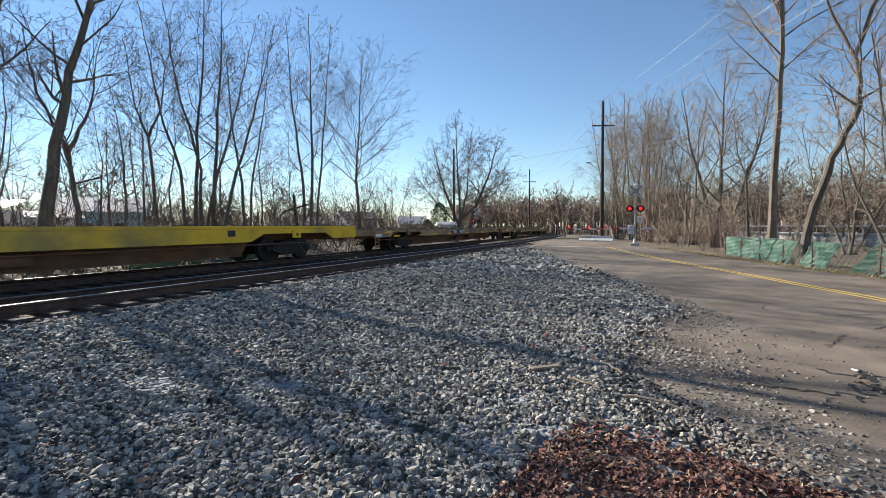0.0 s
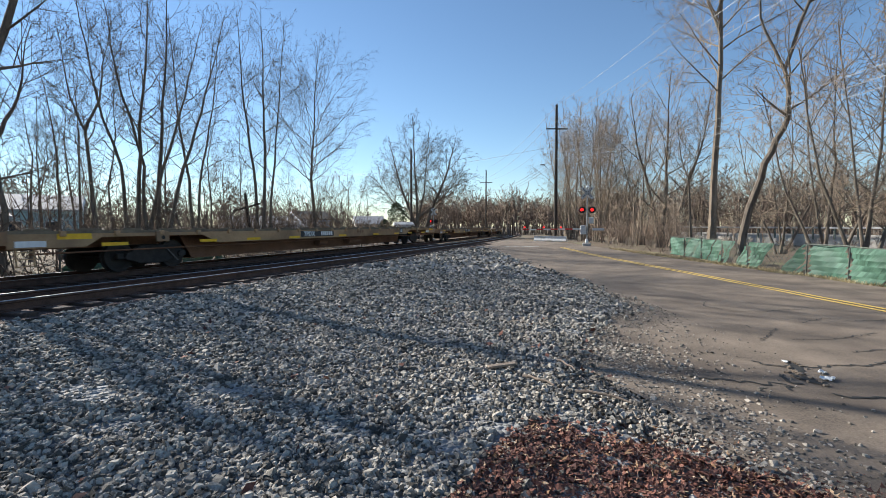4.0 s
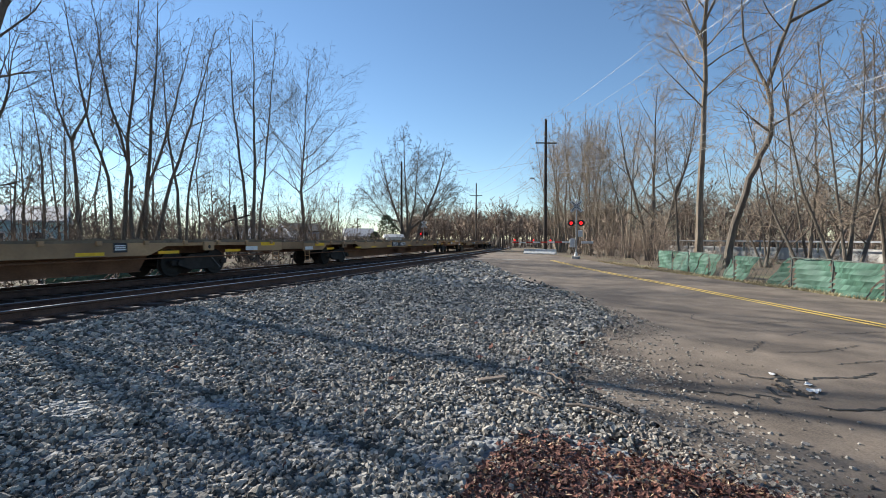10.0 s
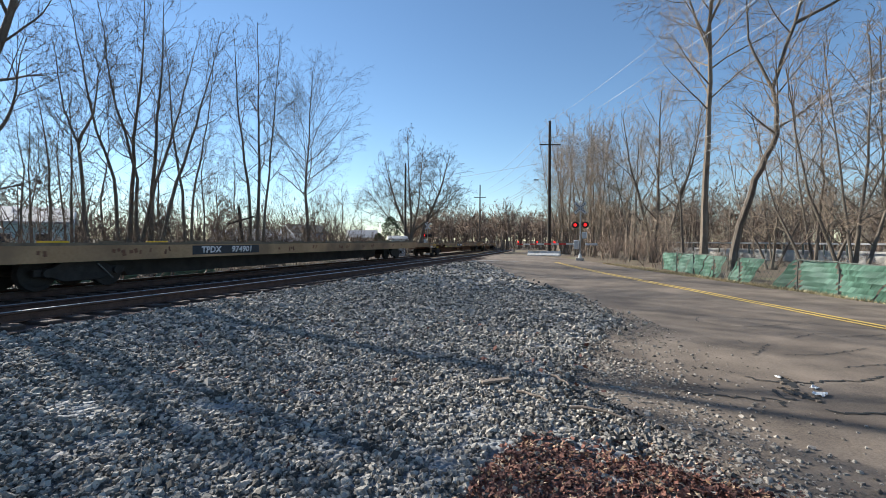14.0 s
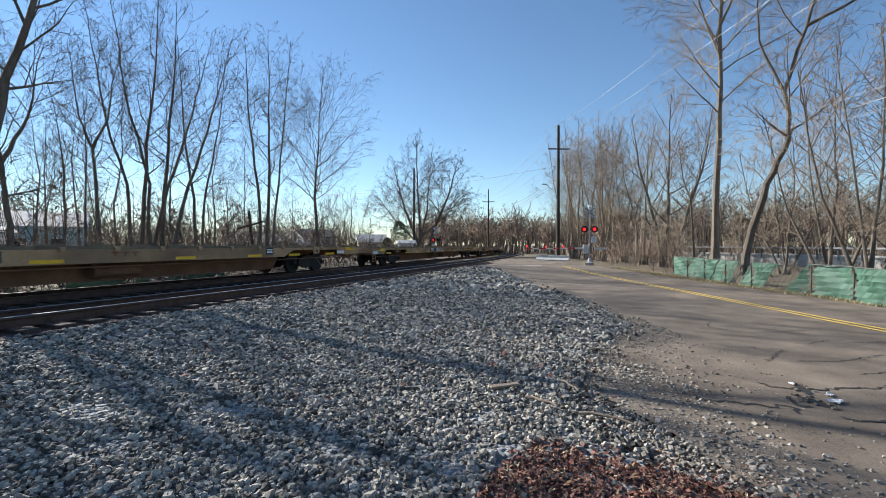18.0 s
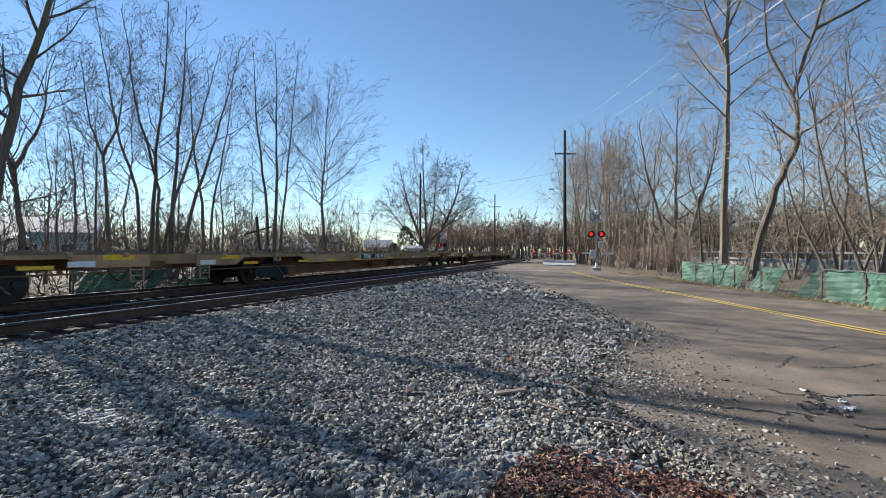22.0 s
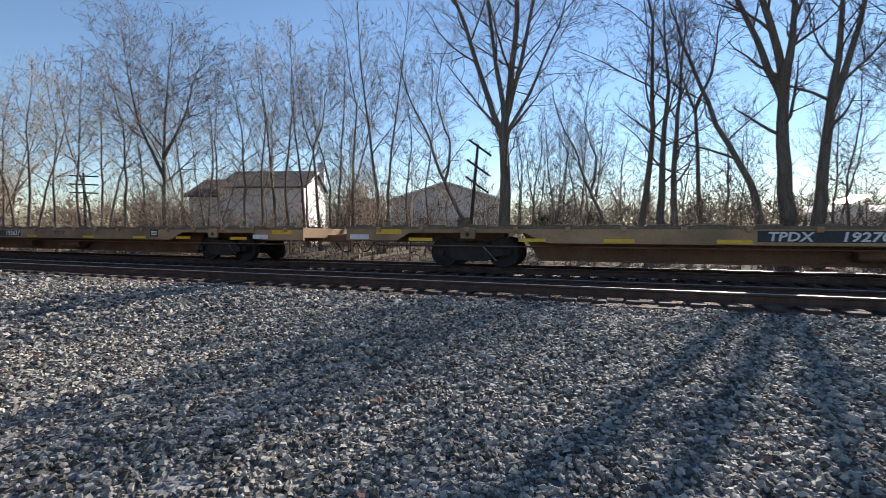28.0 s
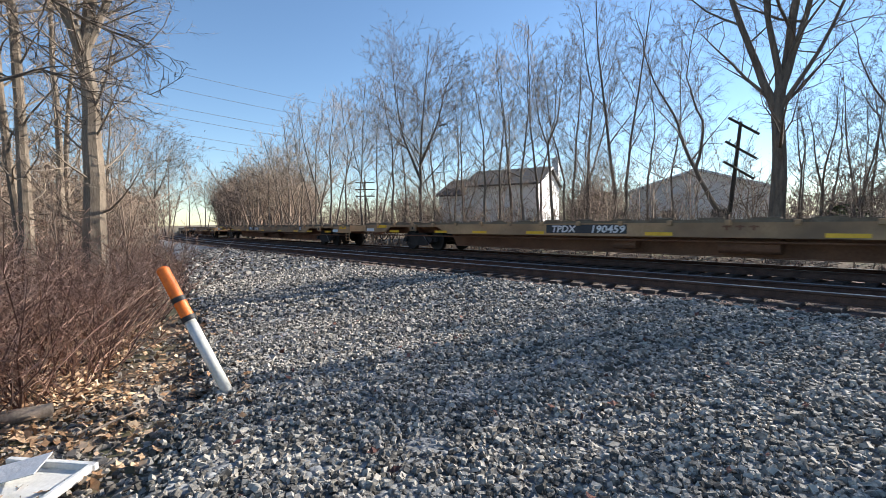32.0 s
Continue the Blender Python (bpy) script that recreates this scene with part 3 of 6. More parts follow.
        part("data_frame", box(7.5, -W - 0.001, TOP - 0.2, 0.4, 0.008, 0.26), M_PANEL, car)
        part("lettering_panel", box(-2.31, -W - 0.004, TOP - 0.235, 2.68, 0.01, 0.26), M_PANEL, car, "black panel for the car's lettering")
        bm = bmesh.new()
        for k in range(3):
            add_box(bm, 1.5 + 0.28 * k, -W - 0.003, TOP - 0.17, 0.2, 0.006, 0.04)
            add_box(bm, 1.5 + 0.28 * k, -W - 0.003, TOP - 0.2, 0.05, 0.006, 0.12)
        tagged(part("stencil_mark", bm, M_SILL, car, "dull brown stencilled mark"), kind="stuff")
    else:
        bm = box(7.6, -W - 0.003, TOP - 0.14, 0.3, 0.008, 0.2)
        part("data_frame", bm, M_PANEL, car)
        part("reflector_stripe", box(-9.2, -W - 0.003, TOP - 0.1, 0.8, 0.008, 0.09), M_REFLECT, car)
    part("brake_wheel", cyl((12.9, 1.2, TOP + 0.02), (12.9, 1.2, TOP + 0.06), 0.22, seg=16), M_SILL, car)
    return tagged(car, "bright yellow flat car with solid side rails" if yellow else "weathered tan flat car with yellow reflectors and black lettering panel", "railway car", "cars of the train")


# numbers read on the passing cars, by car; the rest are bars
NUMBERS = {-4: "190210", -3: "192685", -1: "192389", 0: "192537", 1: "190214", 2: "192372", 3: "190643", 4: "974901", 6: "190645", 7: "190206", 8: "190976", 9: "190116", 10: "190428", 11: "192637", 12: "192709", 13: "190480", 14: "190459"}
MARK = glyphs("TPDX", 0.29)
template, template_yellow = flat_car(M_TAN, False), flat_car(M_CARYELLOW, True)
cars = []
for k in range(-9, 19):
    src = template_yellow if k == -5 else template
    car = plain_car() if k == 4 else copy_thing(src, pose(0, 0, 0)) if k != -9 and k != -5 else src
    cars.append((k, car))
for k, car in cars:
    if k == -5:
        continue
    pan = [c for c in car.children if c.name.startswith("lettering_panel")][0]
    shift = -4.2 if k == 4 else 0.0
    o = link("reporting_mark", MARK, pan, "white lettering")
    o.matrix_basis = pose(-3.46 + shift, -1.382, TOP - 0.335, 90) @ Matrix.Diagonal((1.15, 1, 1, 1))
    if k in NUMBERS:
        o = link("car_number", glyphs(NUMBERS[k], 0.29), pan, "white lettering")
        o.matrix_basis = pose(-2.10 + shift, -1.382, TOP - 0.335, 90) @ Matrix.Diagonal((1.23, 1, 1, 1))
    else:
        bm = bmesh.new()
        for i in range(6):
            add_box(bm, -2.02 + 0.172 * i, -1.382, TOP - 0.235, 0.115, 0.004, 0.18)
        tagged(part("car_number", bm, M_LETTER, pan, "white bars"), kind="stuff")


def motions():
    """The train runs past along the curve, slowing a little."""
    for k, car in cars:
        rows = []
        for t in range(0, 34, 2):
            tt = min(t, 32)
            s = GAP0 + PITCH * (k + 0.5) - SPEED * tt + SLOW * tt * tt
            x, y, h = on_track(s, 0.752)
            rows.append((tt, pose(x, y, 0.361 + float(fall(x)), -1.6, 0, math.degrees(h))))
        walk(car, rows)
# ---- trees ----
def tube(vs, fs, pts, radii, sides):
    """Append a tapering tube along pts."""
    base = len(vs)
    n = len(pts)
    for i in range(n):
        a = pts[max(i - 1, 0)]
        b = pts[min(i + 1, n - 1)]
        d = (b - a).normalized()
        u = d.cross(Vector((0.31, 0.77, 0.55))).normalized()
        w = d.cross(u)
        for j in range(sides):
            t = 2 * math.pi * j / sides
            vs.append(pts[i] + (u * math.cos(t) + w * math.sin(t)) * radii[i])
    for i in range(n - 1):
        for j in range(sides):
            p, q = base + i * sides + j, base + i * sides + (j + 1) % sides
            fs.append((p, q, q + sides, p + sides))


def spike(vs, fs, a, b, r):
    """A twig: three sides drawn out to a point."""
    d = (b - a).normalized()
    u = d.cross(Vector((0.31, 0.77, 0.55))).normalized() * r
    w = d.cross(u)
    n = len(vs)
    vs += [a + u, a - u * 0.5 + w * 0.87, a - u * 0.5 - w * 0.87, b]
    fs += [(n, n + 1, n + 3), (n + 1, n + 2, n + 3), (n + 2, n, n + 3)]


def bough(rng, trunk, crown, p, d, length, r, level, up, dens, fat):
    """A limb that curves upward, with boughs and forked twigs along it."""
    seg = (5, 3)[level - 1]
    pts, q, dd = [p], p.copy(), d.normalized()
    wob = (0.13, 0.17)[level - 1]
    for i in range(seg):
        dd = (dd + Vector((rng.gauss(0, wob), rng.gauss(0, wob), rng.gauss(0, wob * 0.6) + up))).normalized()
        q = q + dd * (length / seg)
        pts.append(q.copy())
    rad = [max(r * (1 - 0.82 * i / seg), 0.0036 * fat) for i in range(seg + 1)]
    tube(*(trunk if level == 1 else crown), pts, rad, 5 if level == 1 else 3)
    n = max(3, int(length * dens[level - 1]))
    for i in range(n):
        f = 0.16 + 0.84 * (i + rng.random()) / n
        x = f * seg
        i0 = min(int(x), seg - 1)
        b = pts[i0].lerp(pts[i0 + 1], x - i0)
        ax = (pts[i0 + 1] - pts[i0]).normalized()
        side = ax.cross(Vector((rng.gauss(0, 1), rng.gauss(0, 1), rng.gauss(0, 1)))).normalized()
        an = rng.uniform(0.55, 1.1)
        nd = (ax * math.cos(an) + side * math.sin(an) + Vector((0, 0, up * 1.6))).normalized()
        if level == 1:
            ln = length * rng.uniform(0.34, 0.62) * (1.25 - 0.6 * f)
            bough(rng, trunk, crown, b, nd, max(ln, 0.5), max(rad[i0] * rng.uniform(0.38, 0.55), 0.006 * fat), 2, up, dens, fat)
        else:
            ln = max(0.3, length * rng.uniform(0.3, 0.55) * (1.25 - 0.6 * f))
            e = b + nd * ln
            spike(*crown, b, e, max(rad[i0] * 0.55, 0.005 * fat))
            for _ in range(4):
                g = b.lerp(e, rng.uniform(0.1, 0.85))
                an = rng.uniform(0.5, 1.2)
                s2 = nd.cross(Vector((rng.gauss(0, 1), rng.gauss(0, 1), rng.gauss(0, 1)))).normalized()
                spike(*crown, g, g + (nd * math.cos(an) + s2 * math.sin(an)) * ln * rng.uniform(0.35, 0.65), 0.0042 * fat)


def tree_meshes(seed, stems, width, limbs=14, low=0.3, bark=None, twig=None, up=0.07, dens=(2.3, 3.0), fat=1.0, open_=0.9, stout=0.085):
    """stems: (base offset, path of (x, z) points in the tree's own plane, base radius). width: reach of the crown's longest limbs."""
    rng = random.Random(seed)
    fat, width, limbs = fat * 1.4, width * 1.45, round(limbs * 1.3)
    trunk, crown = ([], []), ([], [])
    grown = []
    for base, path, r in stems:
        pts = [Vector((base + x, rng.uniform(-0.07, 0.07) * (z - path[0][1]), z)) for x, z in path]
        if grown and path[0][1] > 0.4:      # a fork starts on the stem that it leaves
            foot = min((q for g in grown for q in g), key=lambda q: (q - pts[0]).length)
            pts = [q + (foot - pts[0]) for q in pts]
        fine, sway = [], Vector((0, 0, 0))
        for a, b in zip(pts, pts[1:]):
            for k in range(4):
                fine.append(a.lerp(b, k / 4) + sway)
                sway = sway * 0.85 + Vector((rng.gauss(0, 0.05), rng.gauss(0, 0.05), 0))
        fine.append(pts[-1] + sway)
        grown.append(fine)
        n = len(fine) - 1
        rad = [max(r * (1 - 0.92 * (i / n) ** 0.85), 0.012 * fat) for i in range(n + 1)]
        if path[0][1] < 0.5:
            rad[0] *= 1.35
            rad[1] *= 1.08
        tube(*trunk, fine, rad, 8)
        turn = rng.uniform(0, 6.283)
        for i in range(limbs):
            fl = (i + rng.random()) / limbs
            f = low + (1 - low) * fl
            x = f * n
            i0 = min(int(x), n - 1)
            b = fine[i0].lerp(fine[i0 + 1], x - i0)
            turn += 2.4 + rng.uniform(-0.5, 0.5)
            ax = (fine[i0 + 1] - fine[i0]).normalized()
            el = 0.5 + 0.5 * fl + rng.uniform(-0.22, 0.22)
            nd = Vector((math.cos(turn) * math.cos(el), math.sin(turn) * math.cos(el), 0)) * open_ + ax * math.sin(el)
            reach = width * max(0.36, math.sin(math.pi * min(1, 0.2 + 0.8 * fl)) ** 0.7) * rng.uniform(0.7, 1.15)
            bough(rng, trunk, crown, b, nd, reach * 1.15, max(min(rad[i0] * rng.uniform(0.32, 0.5), stout), 0.01 * fat), 1, up, dens, fat)
    return mesh_from("trunk", [tuple(v) for v in trunk[0]], trunk[1], bark or M_BARK), mesh_from("crown", [tuple(v) for v in crown[0]], crown[1], twig or M_TWIG)


def plant(meshes, az, dist, turn=0.0, size=1.0, label="", name="tree", group="bare trees along the railway", z=None):
    """A tree whose own plane faces the viewer's spot; turn rotates it further."""
    x, y = polar(az, dist)
    zz = float(land(x, y)) - 0.06 if z is None else z
    t = empty(name, pose(x, y, zz, 0, 0, -az + turn) @ Matrix.Diagonal((size, size, size, 1)))
    link("trunk", meshes[0], t)
    link("crown", meshes[1], t, "bare twigs")
    return tagged(t, label or "bare winter tree with grey-brown bark and fine twigs", "tree", group)


# kinds of bare tree
SLIM = [tree_meshes(10 + i, [(0, [(0, 0), (0.25 * (i - 1), 5), (0.3, 9), (0.1 - 0.3 * i, 14)], 0.10 + 0.015 * i)], 2.3, 15, 0.3) for i in range(4)]
TWIN = [tree_meshes(20 + i, [(0, [(0, 0), (-0.2, 5), (-0.9, 10), (-1.3, 16)], 0.15), (0.3, [(0, 0), (0.3, 5), (1.0, 10), (1.5, 15)], 0.12)], 2.2, 12, 0.33) for i in range(2)]
FAN = [tree_meshes(30 + i, [(-0.35, [(0, 0), (-0.3, 5), (-1.4, 10), (-2.0, 15)], 0.13), (0, [(0, 0), (0.3, 6), (0.7, 11), (0.9, 16)], 0.15), (0.3, [(0, 0), (1.2, 5), (2.4, 9.5), (3.6, 14.5)], 0.14)], 2.1, 12, 0.33) for i in range(2)]
COLUMN = tree_meshes(36, [(-0.35, [(0, 0), (-0.2, 6), (-0.9, 12), (-1.2, 17.5)], 0.15), (0, [(0, 0), (0.1, 6), (0.2, 12), (0.2, 18)], 0.17), (0.4, [(0, 0), (0.5, 5), (1.1, 11), (1.5, 17)], 0.13)], 2.1, 14, 0.3)
OVAL = tree_meshes(38, [(0, [(0, 0), (-0.3, 5), (-0.1, 9), (0.2, 16.6)], 0.21)], 4.0, 24, 0.36, dens=(1.9, 2.3), fat=1.1)
BIG = tree_meshes(41, [(0, [(0, 0), (0.0, 3.2), (-0.1, 6.4), (0.25, 10), (0.5, 15), (0.8, 21)], 0.34), (-0.1, [(0, 5.9), (-0.9, 8.4), (-2.2, 12), (-4.0, 16), (-5.2, 20)], 0.17), (0.05, [(0, 6.3), (0.7, 9), (1.5, 13), (2.1, 19)], 0.15), (-0.08, [(0, 6.6), (-0.5, 10), (-1.1, 14), (-1.3, 20)], 0.14), (0.05, [(0, 5.6), (1.1, 7.6), (2.3, 10.5), (3.2, 14)], 0.10)], 2.9, 11, 0.25)
LEAN = tree_meshes(47, [(0, [(0, 0), (0.45, 4), (1.2, 8), (2.4, 12.5), (3.9, 18)], 0.30)], 2.5, 12, 0.38)
CROOK = tree_meshes(49, [(0, [(0, 0), (-0.25, 1.8), (-1.0, 3.6), (-1.6, 5.6), (-2.6, 7.6), (-3.2, 10)], 0.14), (-0.95, [(0, 3.4), (0.3, 5.4), (-0.2, 7.4), (0.1, 9.6)], 0.08)], 2.0, 9, 0.34)
TRIO = tree_meshes(44, [(0, [(0, 0), (-0.1, 4), (-0.3, 7.6), (-1.6, 12), (-2.2, 18)], 0.37), (-0.15, [(0, 6.8), (0.2, 10), (0.3, 18)], 0.22), (-0.2, [(0, 6.4), (-0.9, 9), (-2.6, 13), (-3.4, 17)], 0.18), (0.85, [(0, 0), (0.25, 5), (0.5, 9), (0.9, 18)], 0.28), (1.05, [(0, 6.0), (0.9, 9), (1.5, 13), (2.2, 17)], 0.15), (-0.6, [(0, 0), (-0.6, 2.6), (-2.0, 6), (-3.6, 10), (-4.4, 13)], 0.21)], 2.1, 10, 0.3)
VINED = tree_meshes(46, [(0, [(0, 0), (0.1, 4), (0.0, 8), (-0.2, 12)], 0.23), (0.5, [(0, 0), (0.0, 4), (0.3, 7.5), (0.2, 11)], 0.2)], 2.1, 12, 0.25, up=0.03)
OAK = tree_meshes(45, [(-0.2, [(0, 0), (-0.6, 2.5), (-2.4, 7), (-3.8, 12.5)], 0.36), (0.5, [(0, 0), (1.2, 4), (3.2, 8.5), (4.6, 13.5)], 0.36), (0.1, [(0, 0.5), (0.0, 5), (-0.4, 10), (-0.6, 16.5)], 0.26), (0.3, [(0, 2), (1.0, 7), (1.5, 15)], 0.2), (-0.1, [(0, 2.2), (-3.0, 5.2), (-5.6, 8.4)], 0.16), (0.3, [(0, 2.4), (3.2, 5.0), (5.8, 8.0)], 0.2)], 3.0, 14, 0.3, up=0.01, dens=(2.0, 2.3), fat=1.8)
SYCAMORE = tree_meshes(50, [(0, [(0, 0), (0.1, 8), (0.2, 15), (0.3, 21), (0.4, 27)], 0.235), (0.2, [(0, 12.5), (-1.0, 16), (-2.2, 20), (-2.8, 24)], 0.09), (0.2, [(0, 14), (1.1, 17), (2.0, 21), (2.4, 25)], 0.09)], 3.4, 26, 0.3, bark=M_PALEBARK, twig=M_PALETWIG, dens=(2.4, 2.8), fat=1.3, stout=0.055)
LEANER = tree_meshes(55, [(0, [(0, 0), (0.3, 1.8), (1.0, 4.4), (1.75, 6.3), (1.6, 8.4), (2.5, 12), (4.0, 15.5), (5.0, 19)], 0.195), (1.65, [(0, 8.6), (-0.9, 11), (-1.1, 14), (-0.8, 17)], 0.075), (2.5, [(0, 11.5), (2.2, 12.4), (4.0, 13.0)], 0.08)], 2.4, 15, 0.42, dens=(2.3, 2.8), fat=1.1)
FORKED = tree_meshes(60, [(0, [(0, 0), (-0.15, 3.5), (-0.35, 7.2), (-0.9, 9), (-1.5, 12.5)], 0.15), (-0.33, [(0, 6.9), (0.6, 8.6), (1.0, 10.5), (1.1, 13)], 0.09)], 1.9, 13, 0.4)
WINEGLASS = tree_meshes(62, [(0, [(0, 0), (0.05, 2.6), (-0.1, 5.2), (-0.8, 7.4), (-1.2, 10)], 0.16), (0, [(0, 5.0), (0.8, 7), (1.3, 10)], 0.10), (0, [(0, 4.6), (-0.5, 6.5), (-1.9, 8.6)], 0.07)], 1.9, 10, 0.36)
LONE = tree_meshes(64, [(0, [(0, 0), (-0.1, 3.5), (0.1, 8), (0.8, 14.5)], 0.20), (0, [(0, 5.0), (-1.2, 8), (-1.9, 13.5)], 0.12), (0.05, [(0, 6.0), (1.4, 9), (2.3, 13)], 0.11)], 3.0, 12, 0.34, dens=(2.1, 2.7), fat=1.3)
SHRUB = [tree_meshes(70 + i, [(-0.2, [(0, 0), (-1.2, 3), (-2.0, 7)], 0.07), (0, [(0, 0), (0.3, 4), (0.2, 8)], 0.08), (0.2, [(0, 0), (1.3, 3), (2.4, 7)], 0.07), (0.1, [(0, 0), (-0.5, 4), (-0.9, 8)], 0.06)], 1.7, 8, 0.2, twig=M_PALETWIG, fat=1.2) for i in range(2)]
FULL = dict(dens=(2.1, 2.7), fat=1.3)
SLIM_FULL = [tree_meshes(110 + i, [(0, [(0, 0), (0.3 * (i - 1), 5), (0.3, 9), (0.1 - 0.4 * i, 14)], 0.11 + 0.015 * i)], 2.3, 17, 0.26, twig=M_PALETWIG, **FULL) for i in range(3)]
FAN_FULL = [tree_meshes(130 + i, [(-0.4, [(0, 0), (-0.6, 5), (-1.8, 10), (-2.3, 14.5)], 0.12), (0, [(0, 0), (0.3, 6), (0.4, 11), (0.8, 15.5)], 0.14), (0.3, [(0, 0), (0.9, 5), (2.0, 9.5), (3.0, 14)], 0.12)], 2.2, 12, 0.28, twig=M_PALETWIG, **FULL) for i in range(2)]
VASE = [tree_meshes(90 + i, [(-0.5, [(0, 0), (-1.0, 4), (-2.3, 10), (-3.0, 15.5)], 0.13), (-0.2, [(0, 0), (-0.3, 5), (-0.9, 11), (-1.1, 16.8)], 0.15), (0.1, [(0, 0), (0.3, 6), (0.6, 12), (0.7, 17)], 0.15), (0.4, [(0, 0), (1.1, 5), (2.2, 10.5), (3.0, 15.5)], 0.13)], 2.3, 16, 0.16, bark=M_PALEBARK, twig=M_PALETWIG, up=0.06, dens=(2.5, 2.9), fat=1.3) for i in range(2)]
BROAD = tree_meshes(96, [(-0.3, [(0, 0), (-0.3, 3), (-1.6, 7.5), (-2.4, 12.5)], 0.24), (0.0, [(0, 0), (0.2, 4), (0.2, 9), (0.4, 14)], 0.24), (0.3, [(0, 0), (1.0, 3.5), (2.2, 8), (3.0, 12.8)], 0.22)], 2.8, 14, 0.3, twig=M_PALETWIG, dens=(2.0, 2.5), fat=1.3)

# beyond the railway, from the crossing round to the far bend (bearing, distance, kind, turn, size)
ROW = [
    (71.8, 70, OAK, 0, 1.08), (62.9, 62, SHRUB[0], 0, 1.05), (59.6, 44, OVAL, 0, 1.0), (53.6, 37, COLUMN, 0, 1.0), (51.4, 42, SLIM[1], 40, 0.7),
    (48.5, 38, SLIM[2], 90, 0.72), (46.6, 33, TWIN[1], 0, 0.9), (43.2, 31, FAN[0], 0, 1.0), (41.4, 31, FAN[1], 8, 0.98), (39.6, 34, SLIM[0], 0, 0.8), (38.3, 28, FORKED, 0, 0.86), (35.3, 30, SLIM[3], 60, 0.68), (33.2, 29, SLIM[2], 10, 0.55),
    (31.2, 25, WINEGLASS, 0, 0.96), (28.6, 24, LEAN, 0, 1.0), (26.4, 29, SLIM[0], 0, 0.75), (21.8, 23.5, TRIO, 0, 1.0), (14.3, 25, FORKED, 0, 0.95), (16.2, 33, SLIM[3], 30, 0.7), (10.3, 24, VINED, 0, 1.0), (7.9, 24.5, SLIM[3], 0, 1.25), (4.9, 25, CROOK, 0, 0.9),
    (1.6, 31, FAN[0], 20, 0.58), (-1.3, 29, TWIN[1], 0, 0.56), (-3.6, 33, FAN[1], 60, 0.58), (-7.1, 22, BIG, 0, 1.0), (-11.9, 25, CROOK, 0, 1.08), (-16.3, 28, SLIM[0], 0, 0.78), (-19.0, 30, SLIM[1], 0, 0.8),
    (-22.4, 27, TWIN[0], 0, 0.94), (-25.8, 28, SLIM[2], 0, 0.95), (-29.3, 30, FORKED, 0, 0.86), (-32.6, 29, SLIM_FULL[0], 0, 0.93), (-35.6, 32, SLIM_FULL[1], 0, 0.9), (-37.7, 31, SLIM_FULL[2], 50, 0.82), (-41.5, 36, SHRUB[0], 0, 1.3),
    (-45.4, 36, LONE, 0, 1.06), (-49.1, 38, SLIM_FULL[2], 0, 0.95), (-50.8, 42, FAN_FULL[0], 0, 0.82), (-52.2, 40, SLIM_FULL[0], 20, 0.95), (-54.2, 44, SLIM_FULL[1], 0, 0.95), (-56.2, 45, FAN_FULL[1], 0, 0.9), (-57.8, 50, FAN_FULL[0], 40, 0.86), (-59.6, 52, SHRUB[1], 0, 1.5), (-60.9, 60, FAN_FULL[1], 30, 0.8), (-63.1, 66, FAN_FULL[0], 0, 0.75), (-65.0, 78, FAN_FULL[1], 70, 0.75),
]
# smaller trees standing further back
ROW += [(az, d, (SLIM + TWIN + [FAN[0], CROOK])[(7 * i) % 8], 40 * i, q) for i, (az, d, q) in enumerate(((-14.0, 36, 0.6), (-9.2, 38, 0.6), (-5.4, 35, 0.58), (-0.2, 36, 0.62), (3.2, 34, 0.6), (6.4, 38, 0.66), (9.0, 34, 0.6), (12.4, 36, 0.66), (18.0, 34, 0.62), (19.6, 40, 0.7), (25.0, 36, 0.62), (34.2, 40, 0.62), (37.0, 38, 0.7), (44.6, 40, 0.74), (49.8, 46, 0.66), (56.4, 52, 0.6), (65.5, 66, 0.6), (-24.2, 33, 0.8), (-27.4, 34, 0.85), (-31.0, 35, 0.9), (-34.2, 36, 0.9), (-39.8, 38, 0.85), (-43.4, 40, 0.9), (-47.2, 42, 0.95)))]
for az, dist, kind, turn, size in ROW:
    plant(kind, az, dist, turn, size)
# beyond the road, with paler twigs
for az, dist, kind, turn, size, lab in (
    (89.4, 66, VASE[1], 100, 0.95, ""), (90.2, 62, VASE[0], 0, 0.98, ""), (92.8, 54, VASE[0], 130, 0.86, ""), (91.8, 58, VASE[1], 0, 1.0, ""), (93.4, 60, VASE[0], 70, 0.96, ""), (95.6, 55, VASE[1], 40, 0.8, ""), (97.6, 48, FAN_FULL[0], 20, 0.85, ""), (99.8, 43, BROAD, 0, 1.0, "bare tree with several thick dark trunks beside the road"), (102.7, 30, FORKED, 0, 0.62, "bare tree wrapped in dead vines beside the fence"),
    (104.5, 33, SYCAMORE, 0, 1.0, "tall sycamore with pale bark behind the green fence"), (107.0, 24.5, LEANER, 0, 1.0, "leaning bare tree with a crooked trunk at the green fence"), (110.5, 36, SHRUB[0], 0, 1.1, ""), (113.9, 26, SHRUB[1], 0, 1.1, ""), (116.6, 24, SHRUB[0], 40, 1.2, ""), (119.5, 28, SHRUB[1], 80, 1.3, ""), (122, 26, FAN[0], 0, 0.7, "")):
    plant(kind, az, dist, turn, size, lab, group="bare trees beyond the road")
